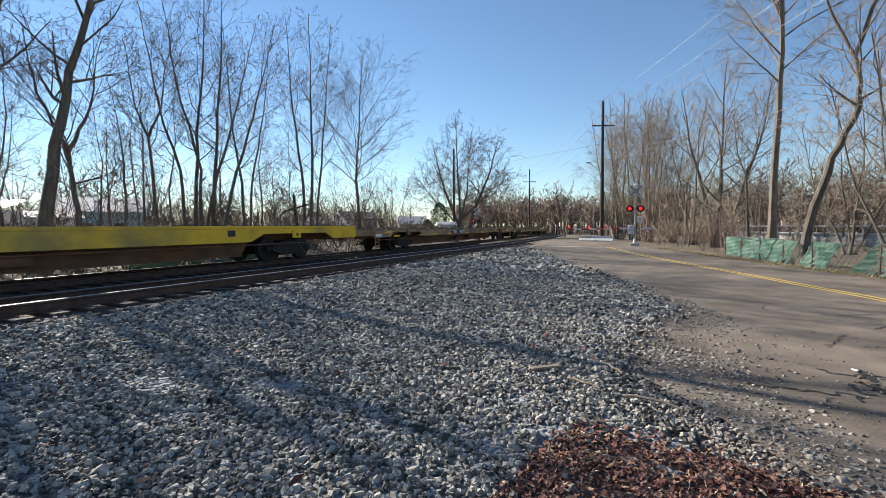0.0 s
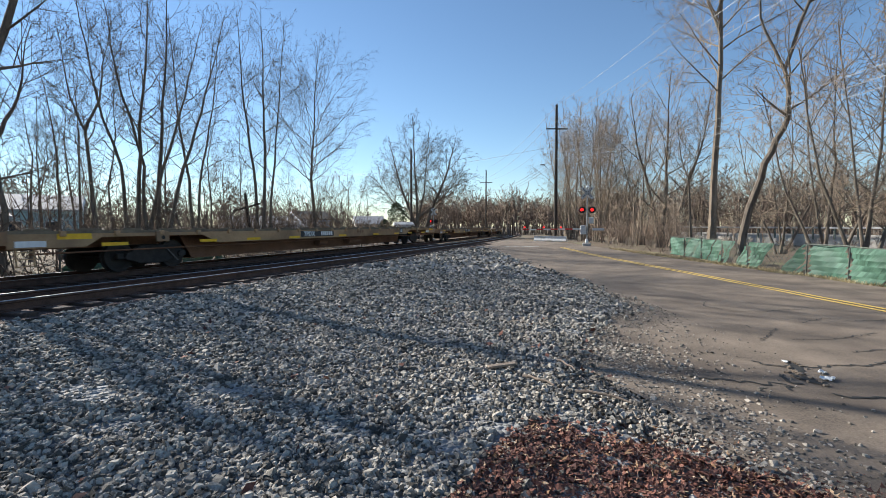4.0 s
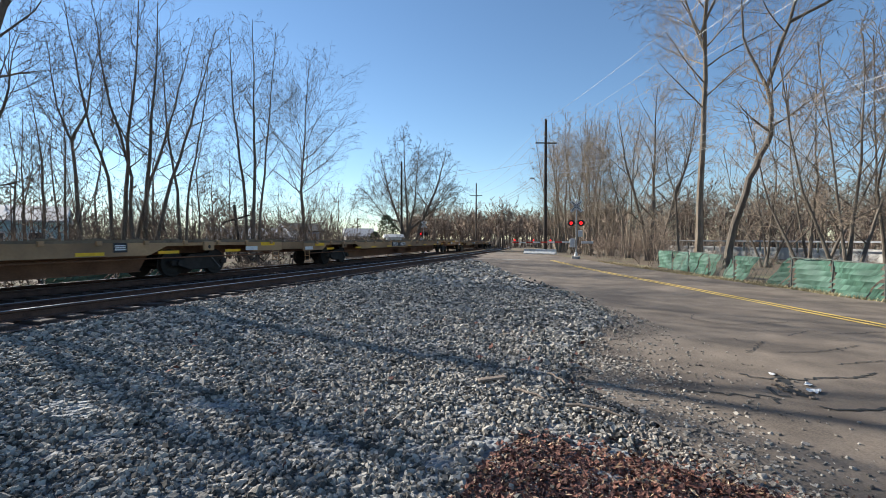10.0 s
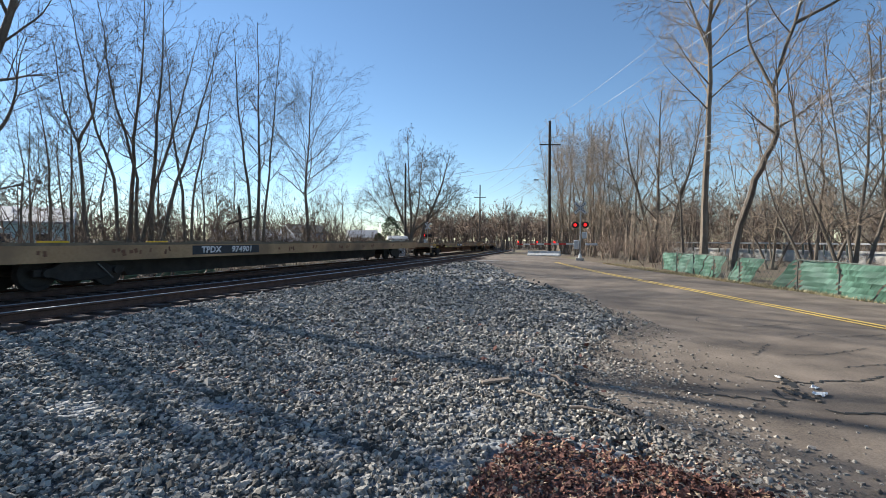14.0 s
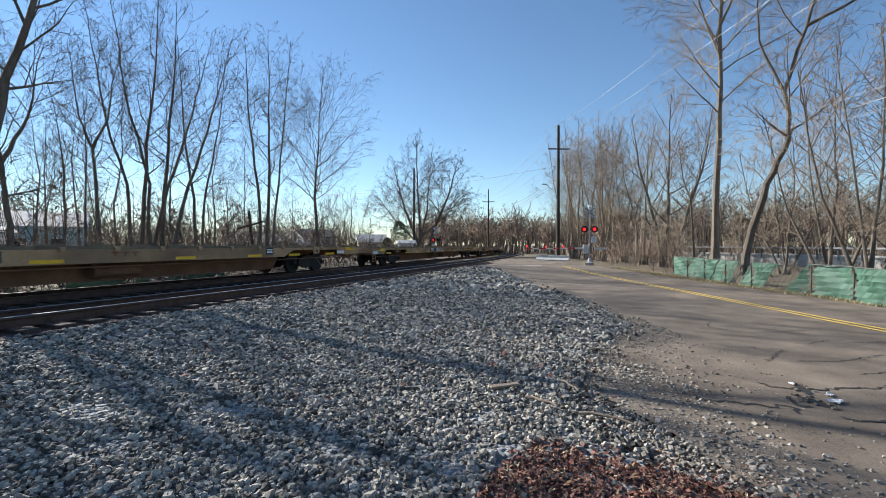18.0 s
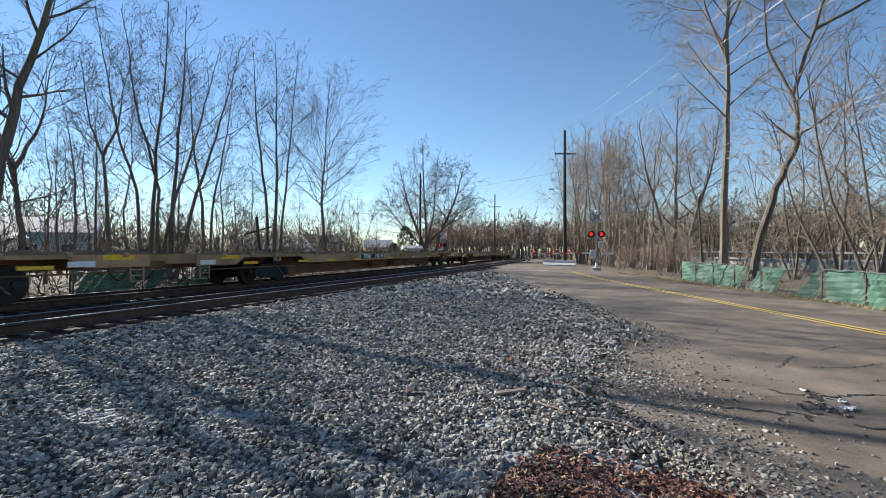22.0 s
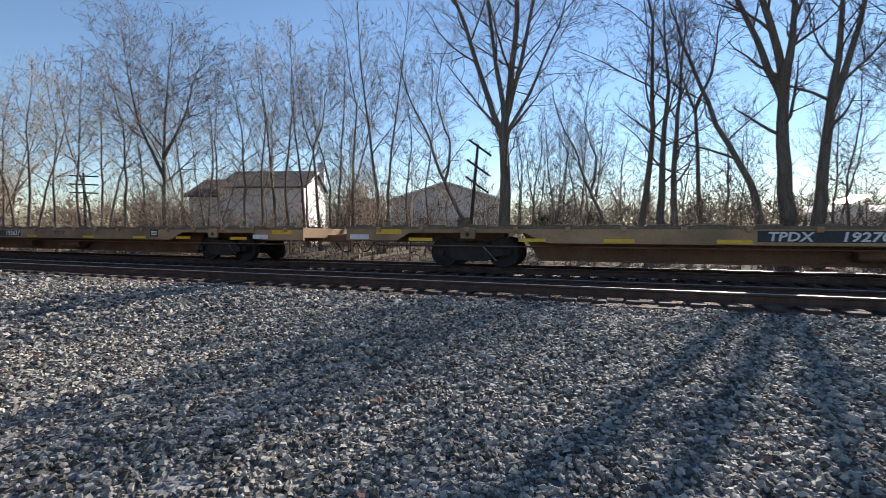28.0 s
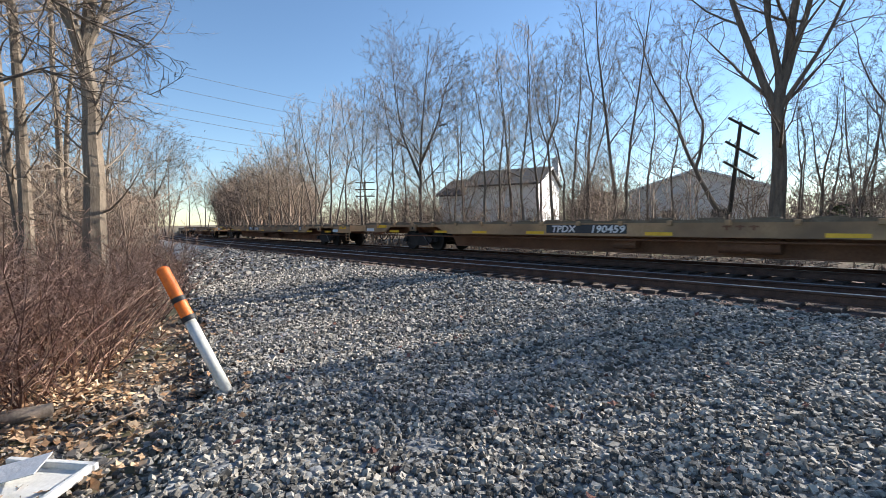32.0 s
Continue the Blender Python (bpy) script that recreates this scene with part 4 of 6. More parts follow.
# ---- by the road ----
M_GREEN = material("faded_green_slats", (0.035, 0.09, 0.062), (0.08, 0.175, 0.125), 2.0, 0.7, 0, 0.3, 30, stain=(0.06, 0.12, 0.088), spread=0.4)
M_GALV = material("galvanised_steel", (0.22, 0.225, 0.23), (0.40, 0.405, 0.41), 5, 0.45, 0.7, 0.1, 50)
M_POST = material("dull_grey_green_post", (0.05, 0.06, 0.05), (0.13, 0.145, 0.125), 5, 0.7, 0.2, 0.2, 50)
M_SIGNAL = material("aluminium_paint", (0.42, 0.43, 0.44), (0.62, 0.63, 0.64), 5, 0.5, 0.3, 0.1, 50)
M_BLACK = material("flat_black_paint", (0.008, 0.008, 0.009), (0.025, 0.025, 0.027), 5, 0.6, 0, 0.1, 50)
M_WHITE = material("weathered_white_paint", (0.55, 0.54, 0.51), (0.78, 0.77, 0.74), 4, 0.6, 0, 0.2, 40, stain=(0.5, 0.47, 0.41))
M_RED = material("red_reflective_paint", (0.42, 0.03, 0.025), (0.6, 0.05, 0.04), 5, 0.5, 0, 0.1, 50)
M_LAMP = glow("red_signal_glow", (1.0, 0.012, 0.012), 1.6)
M_LENS = material("dark_red_lens", (0.05, 0.004, 0.006), (0.09, 0.008, 0.01), 5, 0.2, 0, 0.0, 50)
M_POLE = material("creosoted_pole", (0.02, 0.015, 0.012), (0.07, 0.055, 0.042), 2, 0.9, 0, 0.5, 30, stretch=(6, 6, 0.5))
M_WIRE = material("weathered_cable", (0.16, 0.165, 0.17), (0.34, 0.35, 0.36), 3, 0.5, 0.5, 0.0, 30)
M_CONCRETE = material("pale_concrete", (0.36, 0.34, 0.31), (0.56, 0.54, 0.50), 2, 0.85, 0, 0.3, 40, stain=(0.3, 0.28, 0.25))


def lay(x, y, lift=0.0):
    return float(land(x, y)) + lift


def fence(name, pts, height, label, seed, holes=()):
    """Chain-link fence woven with green slats, sagging between its posts."""
    rng = random.Random(seed)
    fn = empty(name, pose(pts[0][0], pts[0][1], lay(*pts[0])))
    inv = fn.matrix_basis.inverted()
    run = []
    for (x0, y0), (x1, y1) in zip(pts, pts[1:]):
        n = max(1, round(math.hypot(x1 - x0, y1 - y0) / 2.4))
        run += [(x0 + (x1 - x0) * k / n, y0 + (y1 - y0) * k / n) for k in range(n)]
    run.append(pts[-1])

    def at(px, py, h):
        return inv @ Vector((px, py, lay(px, py) + h))

    for x, y in run:
        part("post", cyl(at(x, y, -0.1), at(x + rng.uniform(-0.05, 0.05), y, height - 0.02), 0.024, seg=8), M_POST, fn)
    for i, ((x0, y0), (x1, y1)) in enumerate(zip(run, run[1:])):
        if i not in holes:
            part("top_rail", cyl(at(x0, y0, height + 0.02), at(x1, y1, height + 0.02 + rng.uniform(-0.05, 0.03)), 0.02, seg=6), M_POST, fn)
        L = math.hypot(x1 - x0, y1 - y0)
        ux, uy = (x1 - x0) / L, (y1 - y0) / L
        bulge, phase, drop = rng.uniform(-0.16, 0.2), rng.uniform(0, 6), rng.uniform(0, 0.1)
        vs, fs = [], []

        def put(a, h, out):
            b = bulge * math.sin(math.pi * a / L) * (0.3 + h) + 0.04 * math.sin(7 * h + phase + 3 * a) + out
            px, py = x0 + ux * a - uy * b, y0 + uy * a + ux * b
            return tuple(at(px, py, h * (1 - 0.1 * drop * math.sin(math.pi * a / L))))
        # slats run on the slant, cut at the edges of the panel
        k = -height
        while k < L:
            col = [(k + h, h) for h in [height * j / 6 for j in range(7)]]
            col = [(a, h) for a, h in col if -0.001 <= a <= L - 0.05]
            torn = (i in holes and 0.35 * L < k + 0.5 * height < 0.75 * L) or rng.random() < 0.05
            if len(col) > 1 and not torn:
                out = rng.uniform(-0.012, 0.012)
                for (a, h), (c, g) in zip(col, col[1:]):
                    n = len(vs)
                    vs += [put(a, h, out), put(min(a + 0.105, L), h, out + 0.012), put(min(c + 0.105, L), g, out + 0.012), put(c, g, out)]
                    fs.append((n, n + 1, n + 2, n + 3))
            k += 0.10
        part_me = mesh_from("slat_weave", vs, fs, M_GREEN)
        tagged(link("slat_weave", part_me, fn), kind="stuff")
        bm = bmesh.new()
        for q in range(int(L / 0.22) if i in holes else 0):
            for sgn in (1, -1):
                a0 = q * 0.22 + (0 if sgn > 0 else height * 0.8)
                a1 = a0 + sgn * height * 0.8
                if 0 <= a1 <= L and 0 <= a0 <= L:
                    add_cyl(bm, put(a0, 0.02, -0.03), put(a1, height - 0.02, -0.03), 0.006, seg=3)
        if i in holes:
            part("wire_mesh", bm, M_POST, fn)
        else:
            bm.free()
    return tagged(fn, label, "fence")


fence("slatted_fence", [polar(100.6, 32), polar(107.8, 22.9), polar(112.6, 20.6), polar(119.4, 17.2), polar(128, 15.2), polar(140, 14.5)], 1.02, "chain-link fence woven with faded green slats, bulging and torn", 3, holes=(3, 4))
fence("slatted_fence", [on_track(s, 3.6)[:2] for s in (11.0, 13.4, 15.6, 18.0)], 0.95, "green slatted chain-link fence beyond the railway", 5, holes=(1,))
fence("slatted_fence", [polar(22.5, 26), polar(12, 25)], 0.9, "green slatted chain-link fence beyond the railway", 6, holes=(1,))


def lamp_pair(parent, z, face, lit):
    """Two hooded lamps on a cross arm, as parts of a signal."""
    arm = part("lamp_arm", cyl((0, -0.38, z), (0, 0.38, z), 0.03, seg=8), M_BLACK, parent)
    for k, y in enumerate((-0.38, 0.38)):
        part("background_disc", cyl((face * 0.10, y, z), (face * 0.125, y, z), 0.255, seg=28), M_BLACK, parent)
        part("lens", cyl((face * 0.125, y, z), (face * 0.15, y, z), 0.115, 0.10, seg=24), M_LAMP if lit[k] else M_LENS, parent, "glowing red lens" if lit[k] else "dark red lens")
        bm = bmesh.new()
        n = 14
        for j in range(n):
            a0, a1 = math.pi * (-0.15 + 1.3 * j / n), math.pi * (-0.15 + 1.3 * (j + 1) / n)
            q = [(face * 0.125, y + 0.16 * math.cos(a0), z + 0.16 * math.sin(a0)), (face * 0.125, y + 0.16 * math.cos(a1), z + 0.16 * math.sin(a1)), (face * 0.40, y + 0.16 * math.cos(a1), z + 0.02 + 0.15 * math.sin(a1)), (face * 0.40, y + 0.16 * math.cos(a0), z + 0.02 + 0.15 * math.sin(a0))]
            bm.faces.new([bm.verts.new(v) for v in q])
        bmesh.ops.solidify(bm, geom=bm.faces[:], thickness=0.01)
        part("hood", bm, M_BLACK, parent)
    return arm


def crossing_signal(x, y, turn, arm_len, lit, lit_back, label):
    """Mast with crossbuck, lamps facing -x and a lowered gate arm along +y."""
    sg = empty("crossing_signal", pose(x, y, lay(x, y, 0.02), 0, 0, turn))
    bm = box(0, 0, 0.1, 0.6, 0.6, 0.24, 0.03)
    part("foundation", bm, M_CONCRETE, sg)
    part("mast", cyl((0, 0, 0.2), (0, 0, 4.6), 0.05, seg=14), M_GALV, sg)
    part("mast_base", cyl((0, 0, 0.2), (0, 0, 0.55), 0.14, 0.09, seg=14), M_SIGNAL, sg)
    for a in (45, -45):
        bm = box(-0.1, 0, 4.15, 0.012, 1.2, 0.22, 0.0, Euler((radians(a), 0, 0)).to_quaternion())
        part("crossbuck_blade", bm, M_SIGNAL, sg, "white crossbuck blade")
    bars = bmesh.new()
    for a in (45, -45):
        q = Euler((radians(a), 0, 0)).to_matrix()
        for k in (-0.42, -0.28, -0.14, 0.14, 0.28, 0.42):
            v = q @ Vector((0, k, 0))
            add_box(bars, -0.11, v.y, 4.15 + v.z, 0.006, 0.08, 0.11, Euler((radians(a), 0, 0)).to_quaternion())
    tagged(part("crossbuck_bars", bars, M_BLACK, sg), kind="stuff")
    lamp_pair(sg, 2.82, -1, lit)
    lamp_pair(sg, 2.82, 1, lit_back)
    part("bell", cyl((0, 0, 4.6), (0, 0, 4.74), 0.15, 0.06, seg=14), M_SIGNAL, sg)
    part("gate_housing", box(0.02, 0.28, 1.25, 0.45, 0.4, 0.7, 0.04), M_SIGNAL, sg)
    part("counterweight", box(-0.1, -0.85, 1.3, 0.12, 0.9, 0.18, 0.02), M_SIGNAL, sg)
    n = 8
    for k in range(n):
        w = 0.14 - 0.06 * k / n
        part("gate_arm_band", box(-0.12, 0.5 + arm_len * (k + 0.5) / n, 1.32 - 0.01 * k, 0.05, arm_len / n, w), M_RED if k % 2 else M_WHITE, sg)
    for k in (0.32, 0.62, 0.96):
        part("gate_lamp", cyl((-0.14, 0.5 + arm_len * k, 1.45), (-0.2, 0.5 + arm_len * k, 1.45), 0.06, seg=12), M_LAMP, sg, "small red glowing lamp")
    part("relay_box", box(0.15, -0.3, 2.0, 0.3, 0.35, 0.5, 0.03), M_SIGNAL, sg)
    return tagged(sg, label, "crossing signal", "crossing signals")


sx, sy = polar(91.76, 38.5)
crossing_signal(sx, sy, -8, 4.6, (True, True), (False, True), "aluminium crossing signal with crossbuck, red lamps and lowered gate")
sx, sy = polar(73.5, 68)
crossing_signal(sx, sy, 172, 4.6, (False, True), (True, False), "distant crossing signal with red lamps across the tracks")


def pole(x, y, height, lean, label, arms, light=False, r=0.17):
    """Utility pole: tapered shaft, cross arms with braces and insulators."""
    p = empty("utility_pole", pose(x, y, lay(x, y, -0.1), lean[0], lean[1], lean[2]))
    part("shaft", cyl((0, 0, 0), (0, 0, height), r, r * 0.62, seg=14), M_POLE, p)
    for z, half_len in arms:
        part("cross_arm", box(-0.16, 0, z, 0.1, 2 * half_len, 0.12, 0.01), M_POLE, p)
        for s in (-1, 1):
            part("arm_brace", cyl((-0.14, s * half_len * 0.55, z - 0.03), (-0.1, 0, z - 0.6), 0.015, seg=5), M_GALV, p)
            for k in (0.9, 0.45):
                part("insulator", cyl((-0.16, s * half_len * k, z + 0.06), (-0.16, s * half_len * k, z + 0.22), 0.045, 0.03, seg=8), M_GALV, p)
    if light:
        part("lamp_arm", cyl((0, 0, 7.0), (0.2, 1.25, 8.2), 0.03, seg=8), M_GALV, p)
        part("lamp_head", box(0.25, 1.4, 8.25, 0.2, 0.55, 0.12, 0.03), M_GALV, p)
    return tagged(p, label, "utility pole", "utility poles")


P1, P2, P0 = polar(88.2, 52), polar(79.9, 95), (4.7, -14.6)
pole(*P1, 14.6, (0, 0.9, 16), "tall dark wooden utility pole with a cross arm and street lamp", [(12.0, 1.15)], True, 0.21)
pole(*P2, 13.4, (0, -1.5, 10), "distant dark utility pole with a cross arm", [(10.9, 1.2)])
pole(*P0, 14.4, (0, 0, 16), "dark wooden utility pole beside the road", [(12.0, 1.15)])
px, py = polar(70.8, 62)
pole(px, py, 12.2, (0, 0, 0), "bare dark pole before a tree", [])
px, py = polar(-11.6, 24)
ob = pole(px, py, 5.8, (0, 5, 11.6), "old leaning telegraph pole with three tilted cross arms", [], r=0.11)
for z in (5.6, 4.6, 3.75):
    part("cross_arm", box(0.12, -0.14, z, 1.4, 0.09, 0.10, 0.01, Euler((0, radians(31), 0)).to_quaternion()), M_POLE, ob)
    bm = bmesh.new()
    for k in (-0.55, -0.3, 0.3, 0.55):
        add_cyl(bm, (0.12 + k * 0.86, -0.14, z - k * 0.515 + 0.05), (0.12 + k * 0.86 + 0.06, -0.14, z - k * 0.515 + 0.16), 0.03, seg=6)
    part("insulator_row", bm, M_GALV, ob)
px, py = polar(52.4, 36)
ob = pole(px, py, 4.1, (0, -5, -52), "broken leaning telegraph pole with one cross arm", [], r=0.15)
part("cross_arm", box(0, -0.14, 3.1, 1.9, 0.1, 0.12, 0.01, Euler((0, radians(-14), 0)).to_quaternion()), M_POLE, ob)
px, py = polar(-52.0, 50)
ob = pole(px, py, 6.2, (0, 0, 52), "old telegraph pole with cross arms among trees", [], r=0.13)
for z in (5.9, 5.2, 4.5):
    part("cross_arm", box(0, -0.14, z, 2.0, 0.1, 0.11, 0.01), M_POLE, ob)


def wire(a, b, sag, r, label="grey overhead cable between poles", name="overhead_wire"):
    vs, fs = [], []
    n = 24
    pts = []
    for i in range(n + 1):
        t = i / n
        p = Vector(a).lerp(Vector(b), t)
        p.z -= sag * 4 * t * (1 - t)
        pts.append(p)
    tube(vs, fs, pts, [r] * (n + 1), 4)
    return tagged(link(name, mesh_from(name, [tuple(v) for v in vs], fs, M_WIRE)), label, "cable", "overhead cables")


for k, (dz, side) in enumerate(((14.5, 0.0), (12.2, 1.0), (12.2, -1.0))):
    nx, ny = -0.30 * side, 0.95 * side
    wire((P1[0] + nx, P1[1] + ny, dz), (P0[0] + nx, P0[1] + ny, dz + 0.2), 0.7, 0.010)
    wire((P1[0] + nx, P1[1] + ny, dz), (P2[0] + nx, P2[1] + ny, dz - 1.3), 1.0, 0.013)
for dz in (9.6, 9.2, 8.85):
    wire((*P1, dz), (P0[0], P0[1], dz - 2.0), 1.5, 0.011)
    wire((*P1, dz - 0.4), (*P2, dz - 0.9), 1.1, 0.02)
qx, qy = polar(60, 90)
wire((*P1, 10.2), (qx, qy, 10.8), 0.8, 0.015)
for el0, el1 in ((17.0, 14.9), (15.4, 13.3), (13.6, 11.6), (12.6, 10.6), (11.0, 9.0), (10.0, 8.1)):
    a, b = Vector((*polar(-75, 100), 1.65 + 100 * math.tan(radians(el0)))), Vector((*polar(-60, 104), 1.65 + 104 * math.tan(radians(el1))))
    wire(a + (a - b) * 1.6, b + (b - a) * 1.2, 2.0, 0.035, "distant thin power line against the sky", "power_line")

# concrete barrier at the crossing
bx, by = polar(87.6, 47)
bar = empty("concrete_barrier", pose(bx, by, lay(bx, by), 0, 0, -14))
bm = prism([(-0.3, 0), (-0.3, 0.08), (-0.12, 0.3), (-0.09, 0.5), (0.09, 0.5), (0.12, 0.3), (0.3, 0.08), (0.3, 0)], -1.6, 1.6)
part("body", bm, M_WHITE, bar)
part("lifting_slot", box(0, 0, 0.04, 0.62, 0.5, 0.09), M_CONCRETE, bar)
tagged(bar, "low white concrete barrier beside the crossing", "barrier")

# pale road bank and guard rail beyond the fence
bank = empty("guard_rail", pose(*polar(112, 52), 0))
inv = bank.matrix_basis.inverted()
p0, p1 = Vector((*polar(101, 64), 0.55)), Vector((*polar(126, 46), 0.55))
d = p1 - p0
ang = math.degrees(math.atan2(d.y, d.x))
m = inv @ pose(*((p0 + p1) / 2), 0, 0, ang)
b = part("beam", box(0, 0, 0.95, d.length, 0.06, 0.16, 0.02), M_GALV, bank)
b.matrix_basis = m
for k in range(17):
    o = part("post", box(-d.length / 2 + 0.5 + k * (d.length - 1) / 16, 0.1, 0.45, 0.09, 0.12, 1.0), M_POST, bank)
    o.matrix_basis = m
tagged(bank, "grey steel guard rail along a road beyond the fence", "guard rail")
wall = part("retaining_wall", box(0, 0, 0.05, d.length, 0.5, 1.1, 0.03), M_CONCRETE)
wall.matrix_basis = pose(*((p0 + p1) / 2 + Vector((1.0, -1.0, -0.25))), 0, 0, ang)
tagged(wall, "long pale concrete wall at the foot of a bank", "wall", "", "structure")

# leaning marker post
M_ORANGE = material("orange_tape", (0.70, 0.13, 0.012), (0.90, 0.22, 0.02), 14, 0.5, 0, 0.3, 60)
M_OFFWHITE = material("chalky_white_plastic", (0.60, 0.58, 0.52), (0.80, 0.78, 0.72), 5, 0.5, 0, 0.15, 40, stain=(0.55, 0.52, 0.45))
foot = Vector((-4.52, 1.84, lay(-4.52, 1.84) - 0.02))
tip = Vector((-5.04, 1.463, 1.229))
axis = (tip - foot).normalized()
post = empty("marker_post", Matrix.Translation(foot) @ axis.to_track_quat("Z", "Y").to_matrix().to_4x4())
LEN = (tip - foot).length
part("tube", cyl((0, 0, -0.15), (0, 0, LEN * 0.60), 0.053, 0.053, 24), M_OFFWHITE, post, "dirty white plastic tube", True)
part("sleeve", cyl((0, 0, LEN * 0.60), (0, 0, LEN * 0.995), 0.060, 0.058, 24), M_ORANGE, post, "orange plastic sleeve")
part("cap", cyl((0, 0, LEN * 0.995), (0, 0, LEN * 1.01), 0.055, 0.04, 24), M_ORANGE, post)
for f in (0.615, 0.76):
    part("strap", cyl((0, 0, LEN * (f - 0.018)), (0, 0, LEN * (f + 0.018)), 0.065, 0.065, 24), M_BLACK, post, "black strap")
bm = bmesh.new()
for k in range(9):
    z = LEN * (0.80 + 0.02 * k)
    add_box(bm, 0.022, -0.056, z, 0.035, 0.01, 0.011)
part("sleeve_marking", bm, M_WHITE, post, "faint white bars of print")
tagged(post, "leaning white marker post with an orange sleeve", "marker post")
# ---- houses beyond the railway ----
M_SIDING = material("white_siding", (0.80, 0.80, 0.79), (0.87, 0.87, 0.86), 1.5, 0.7, 0, 0.3, 9, stretch=(0.3, 0.3, 6))
M_TEAL = material("pale_teal_siding", (0.36, 0.52, 0.53), (0.47, 0.64, 0.65), 1.5, 0.7, 0, 0.3, 9, stretch=(0.3, 0.3, 6))
M_BLUE = material("slate_blue_siding", (0.13, 0.19, 0.30), (0.2, 0.28, 0.42), 1.5, 0.7, 0, 0.3, 9, stretch=(0.3, 0.3, 6))
M_BEIGE = material("beige_siding", (0.36, 0.33, 0.28), (0.5, 0.46, 0.4), 1.5, 0.7, 0, 0.3, 9, stretch=(0.3, 0.3, 6))
M_ROOF = material("dark_shingle", (0.035, 0.036, 0.038), (0.09, 0.09, 0.092), 2, 0.9, 0, 0.6, 12)
M_PALEROOF = material("pale_shingle", (0.30, 0.30, 0.31), (0.46, 0.46, 0.47), 2, 0.8, 0, 0.5, 12)
M_METALROOF = material("bright_metal_roof", (0.8, 0.8, 0.8), (0.9, 0.9, 0.9), 2, 0.22, 1.0, 0.0, 12)
M_PANE = material("window_glass", (0.02, 0.025, 0.03), (0.05, 0.06, 0.07), 1, 0.08, 0, 0.0, 12)
M_TRIM = material("white_trim", (0.68, 0.68, 0.66), (0.8, 0.8, 0.78), 3, 0.6, 0, 0.1, 30)


def house(x, y, turn, length, depth, eave, ridge, wall, roof, label, windows=(), chimney=None, name="house"):
    """Gabled house: its long side along local x faces -y. windows: (side, along, sill, width, height)."""
    h = empty(name, pose(x, y, lay(x, y, -0.3), 0, 0, turn))
    bm = bmesh.new()
    L, D = length / 2, depth
    vs = [bm.verts.new(v) for v in ((-L, 0, 0), (L, 0, 0), (L, D, 0), (-L, D, 0), (-L, 0, eave), (L, 0, eave), (L, D, eave), (-L, D, eave), (-L, D / 2, ridge), (L, D / 2, ridge))]
    for f in ((0, 1, 5, 4), (2, 3, 7, 6), (1, 2, 6, 9, 5), (3, 0, 4, 8, 7)):
        bm.faces.new([vs[i] for i in f])
    part("wall", bm, wall, h)
    rise = ridge - eave
    for s in (0, 1):
        bm = bmesh.new()
        y0, y1 = (-0.35, D / 2) if s == 0 else (D + 0.35, D / 2)
        z0 = eave - 0.35 * rise / (D / 2)
        q = [(-L - 0.3, y0, z0), (L + 0.3, y0, z0), (L + 0.3, y1, ridge), (-L - 0.3, y1, ridge)]
        lo = [bm.verts.new((a, b, c + 0.02)) for a, b, c in q]
        hi = [bm.verts.new((a, b, c + 0.16)) for a, b, c in q]
        bm.faces.new(lo), bm.faces.new(hi)
        for i in range(4):
            bm.faces.new((lo[i], lo[(i + 1) % 4], hi[(i + 1) % 4], hi[i]))
        bmesh.ops.recalc_face_normals(bm, faces=bm.faces)
        part("roof_slope", bm, roof, h)
    for sgn in (-1, 1):
        for s in (0, 1):
            y0 = -0.35 if s == 0 else D + 0.35
            a, b = Vector((sgn * (L + 0.31), y0, eave - 0.35 * rise / (D / 2) + 0.02)), Vector((sgn * (L + 0.31), D / 2, ridge + 0.02))
            part("rake_board", cyl(a, b, 0.08, 0.08, 4), M_TRIM, h)
    for side, along, sill, w, hh in windows:
        if side == "front":
            c, size, pane = (along, -0.03, sill + hh / 2), (w + 0.16, 0.06, hh + 0.16), (w, 0.03, hh)
            pc = (along, -0.065, sill + hh / 2)
        else:
            k = 1 if side == "right" else -1
            c, size, pane = (k * (L + 0.03), along, sill + hh / 2), (0.06, w + 0.16, hh + 0.16), (0.03, w, hh)
            pc = (k * (L + 0.065), along, sill + hh / 2)
        fr = part("window", box(*c, *size), M_TRIM, h)
        part("pane", box(*pc, *pane), M_PANE, fr)
    if chimney:
        part("chimney", box(chimney[0], chimney[1], ridge + 0.2, 0.6, 0.6, 2.0, 0.03), M_TRIM, h)
    return tagged(h, label, "house" if name == "house" else "shed", "houses beyond the railway")


house(-24.05, 33.53, 15, 6.8, 7.0, 5.0, 6.5, M_SIDING, M_ROOF, "white house with a dark shingled roof and sunlit gable", (), (3.3, 6.2))
house(-28.7, 32.3, 15, 2.5, 7.0, 4.3, 5.8, M_SIDING, M_ROOF, "lower white wing with a dark roof")
house(-6.6, 45.5, 103.5, 10, 9.6, 3.9, 5.4, M_SIDING, M_PALEROOF, "white gabled house behind the trees", (("left", 3.2, 1.2, 1.1, 1.2), ("left", 6.6, 1.2, 1.1, 1.2)))
x, y = polar(33.2, 52)
house(x, y, -40, 6.5, 8, 3.3, 4.6, M_TEAL, M_PALEROOF, "pale teal house with a pale roof", (("front", -1.0, 1.2, 1.0, 1.1), ("front", 1.6, 1.2, 1.0, 1.1)))
x, y = polar(54.5, 66)
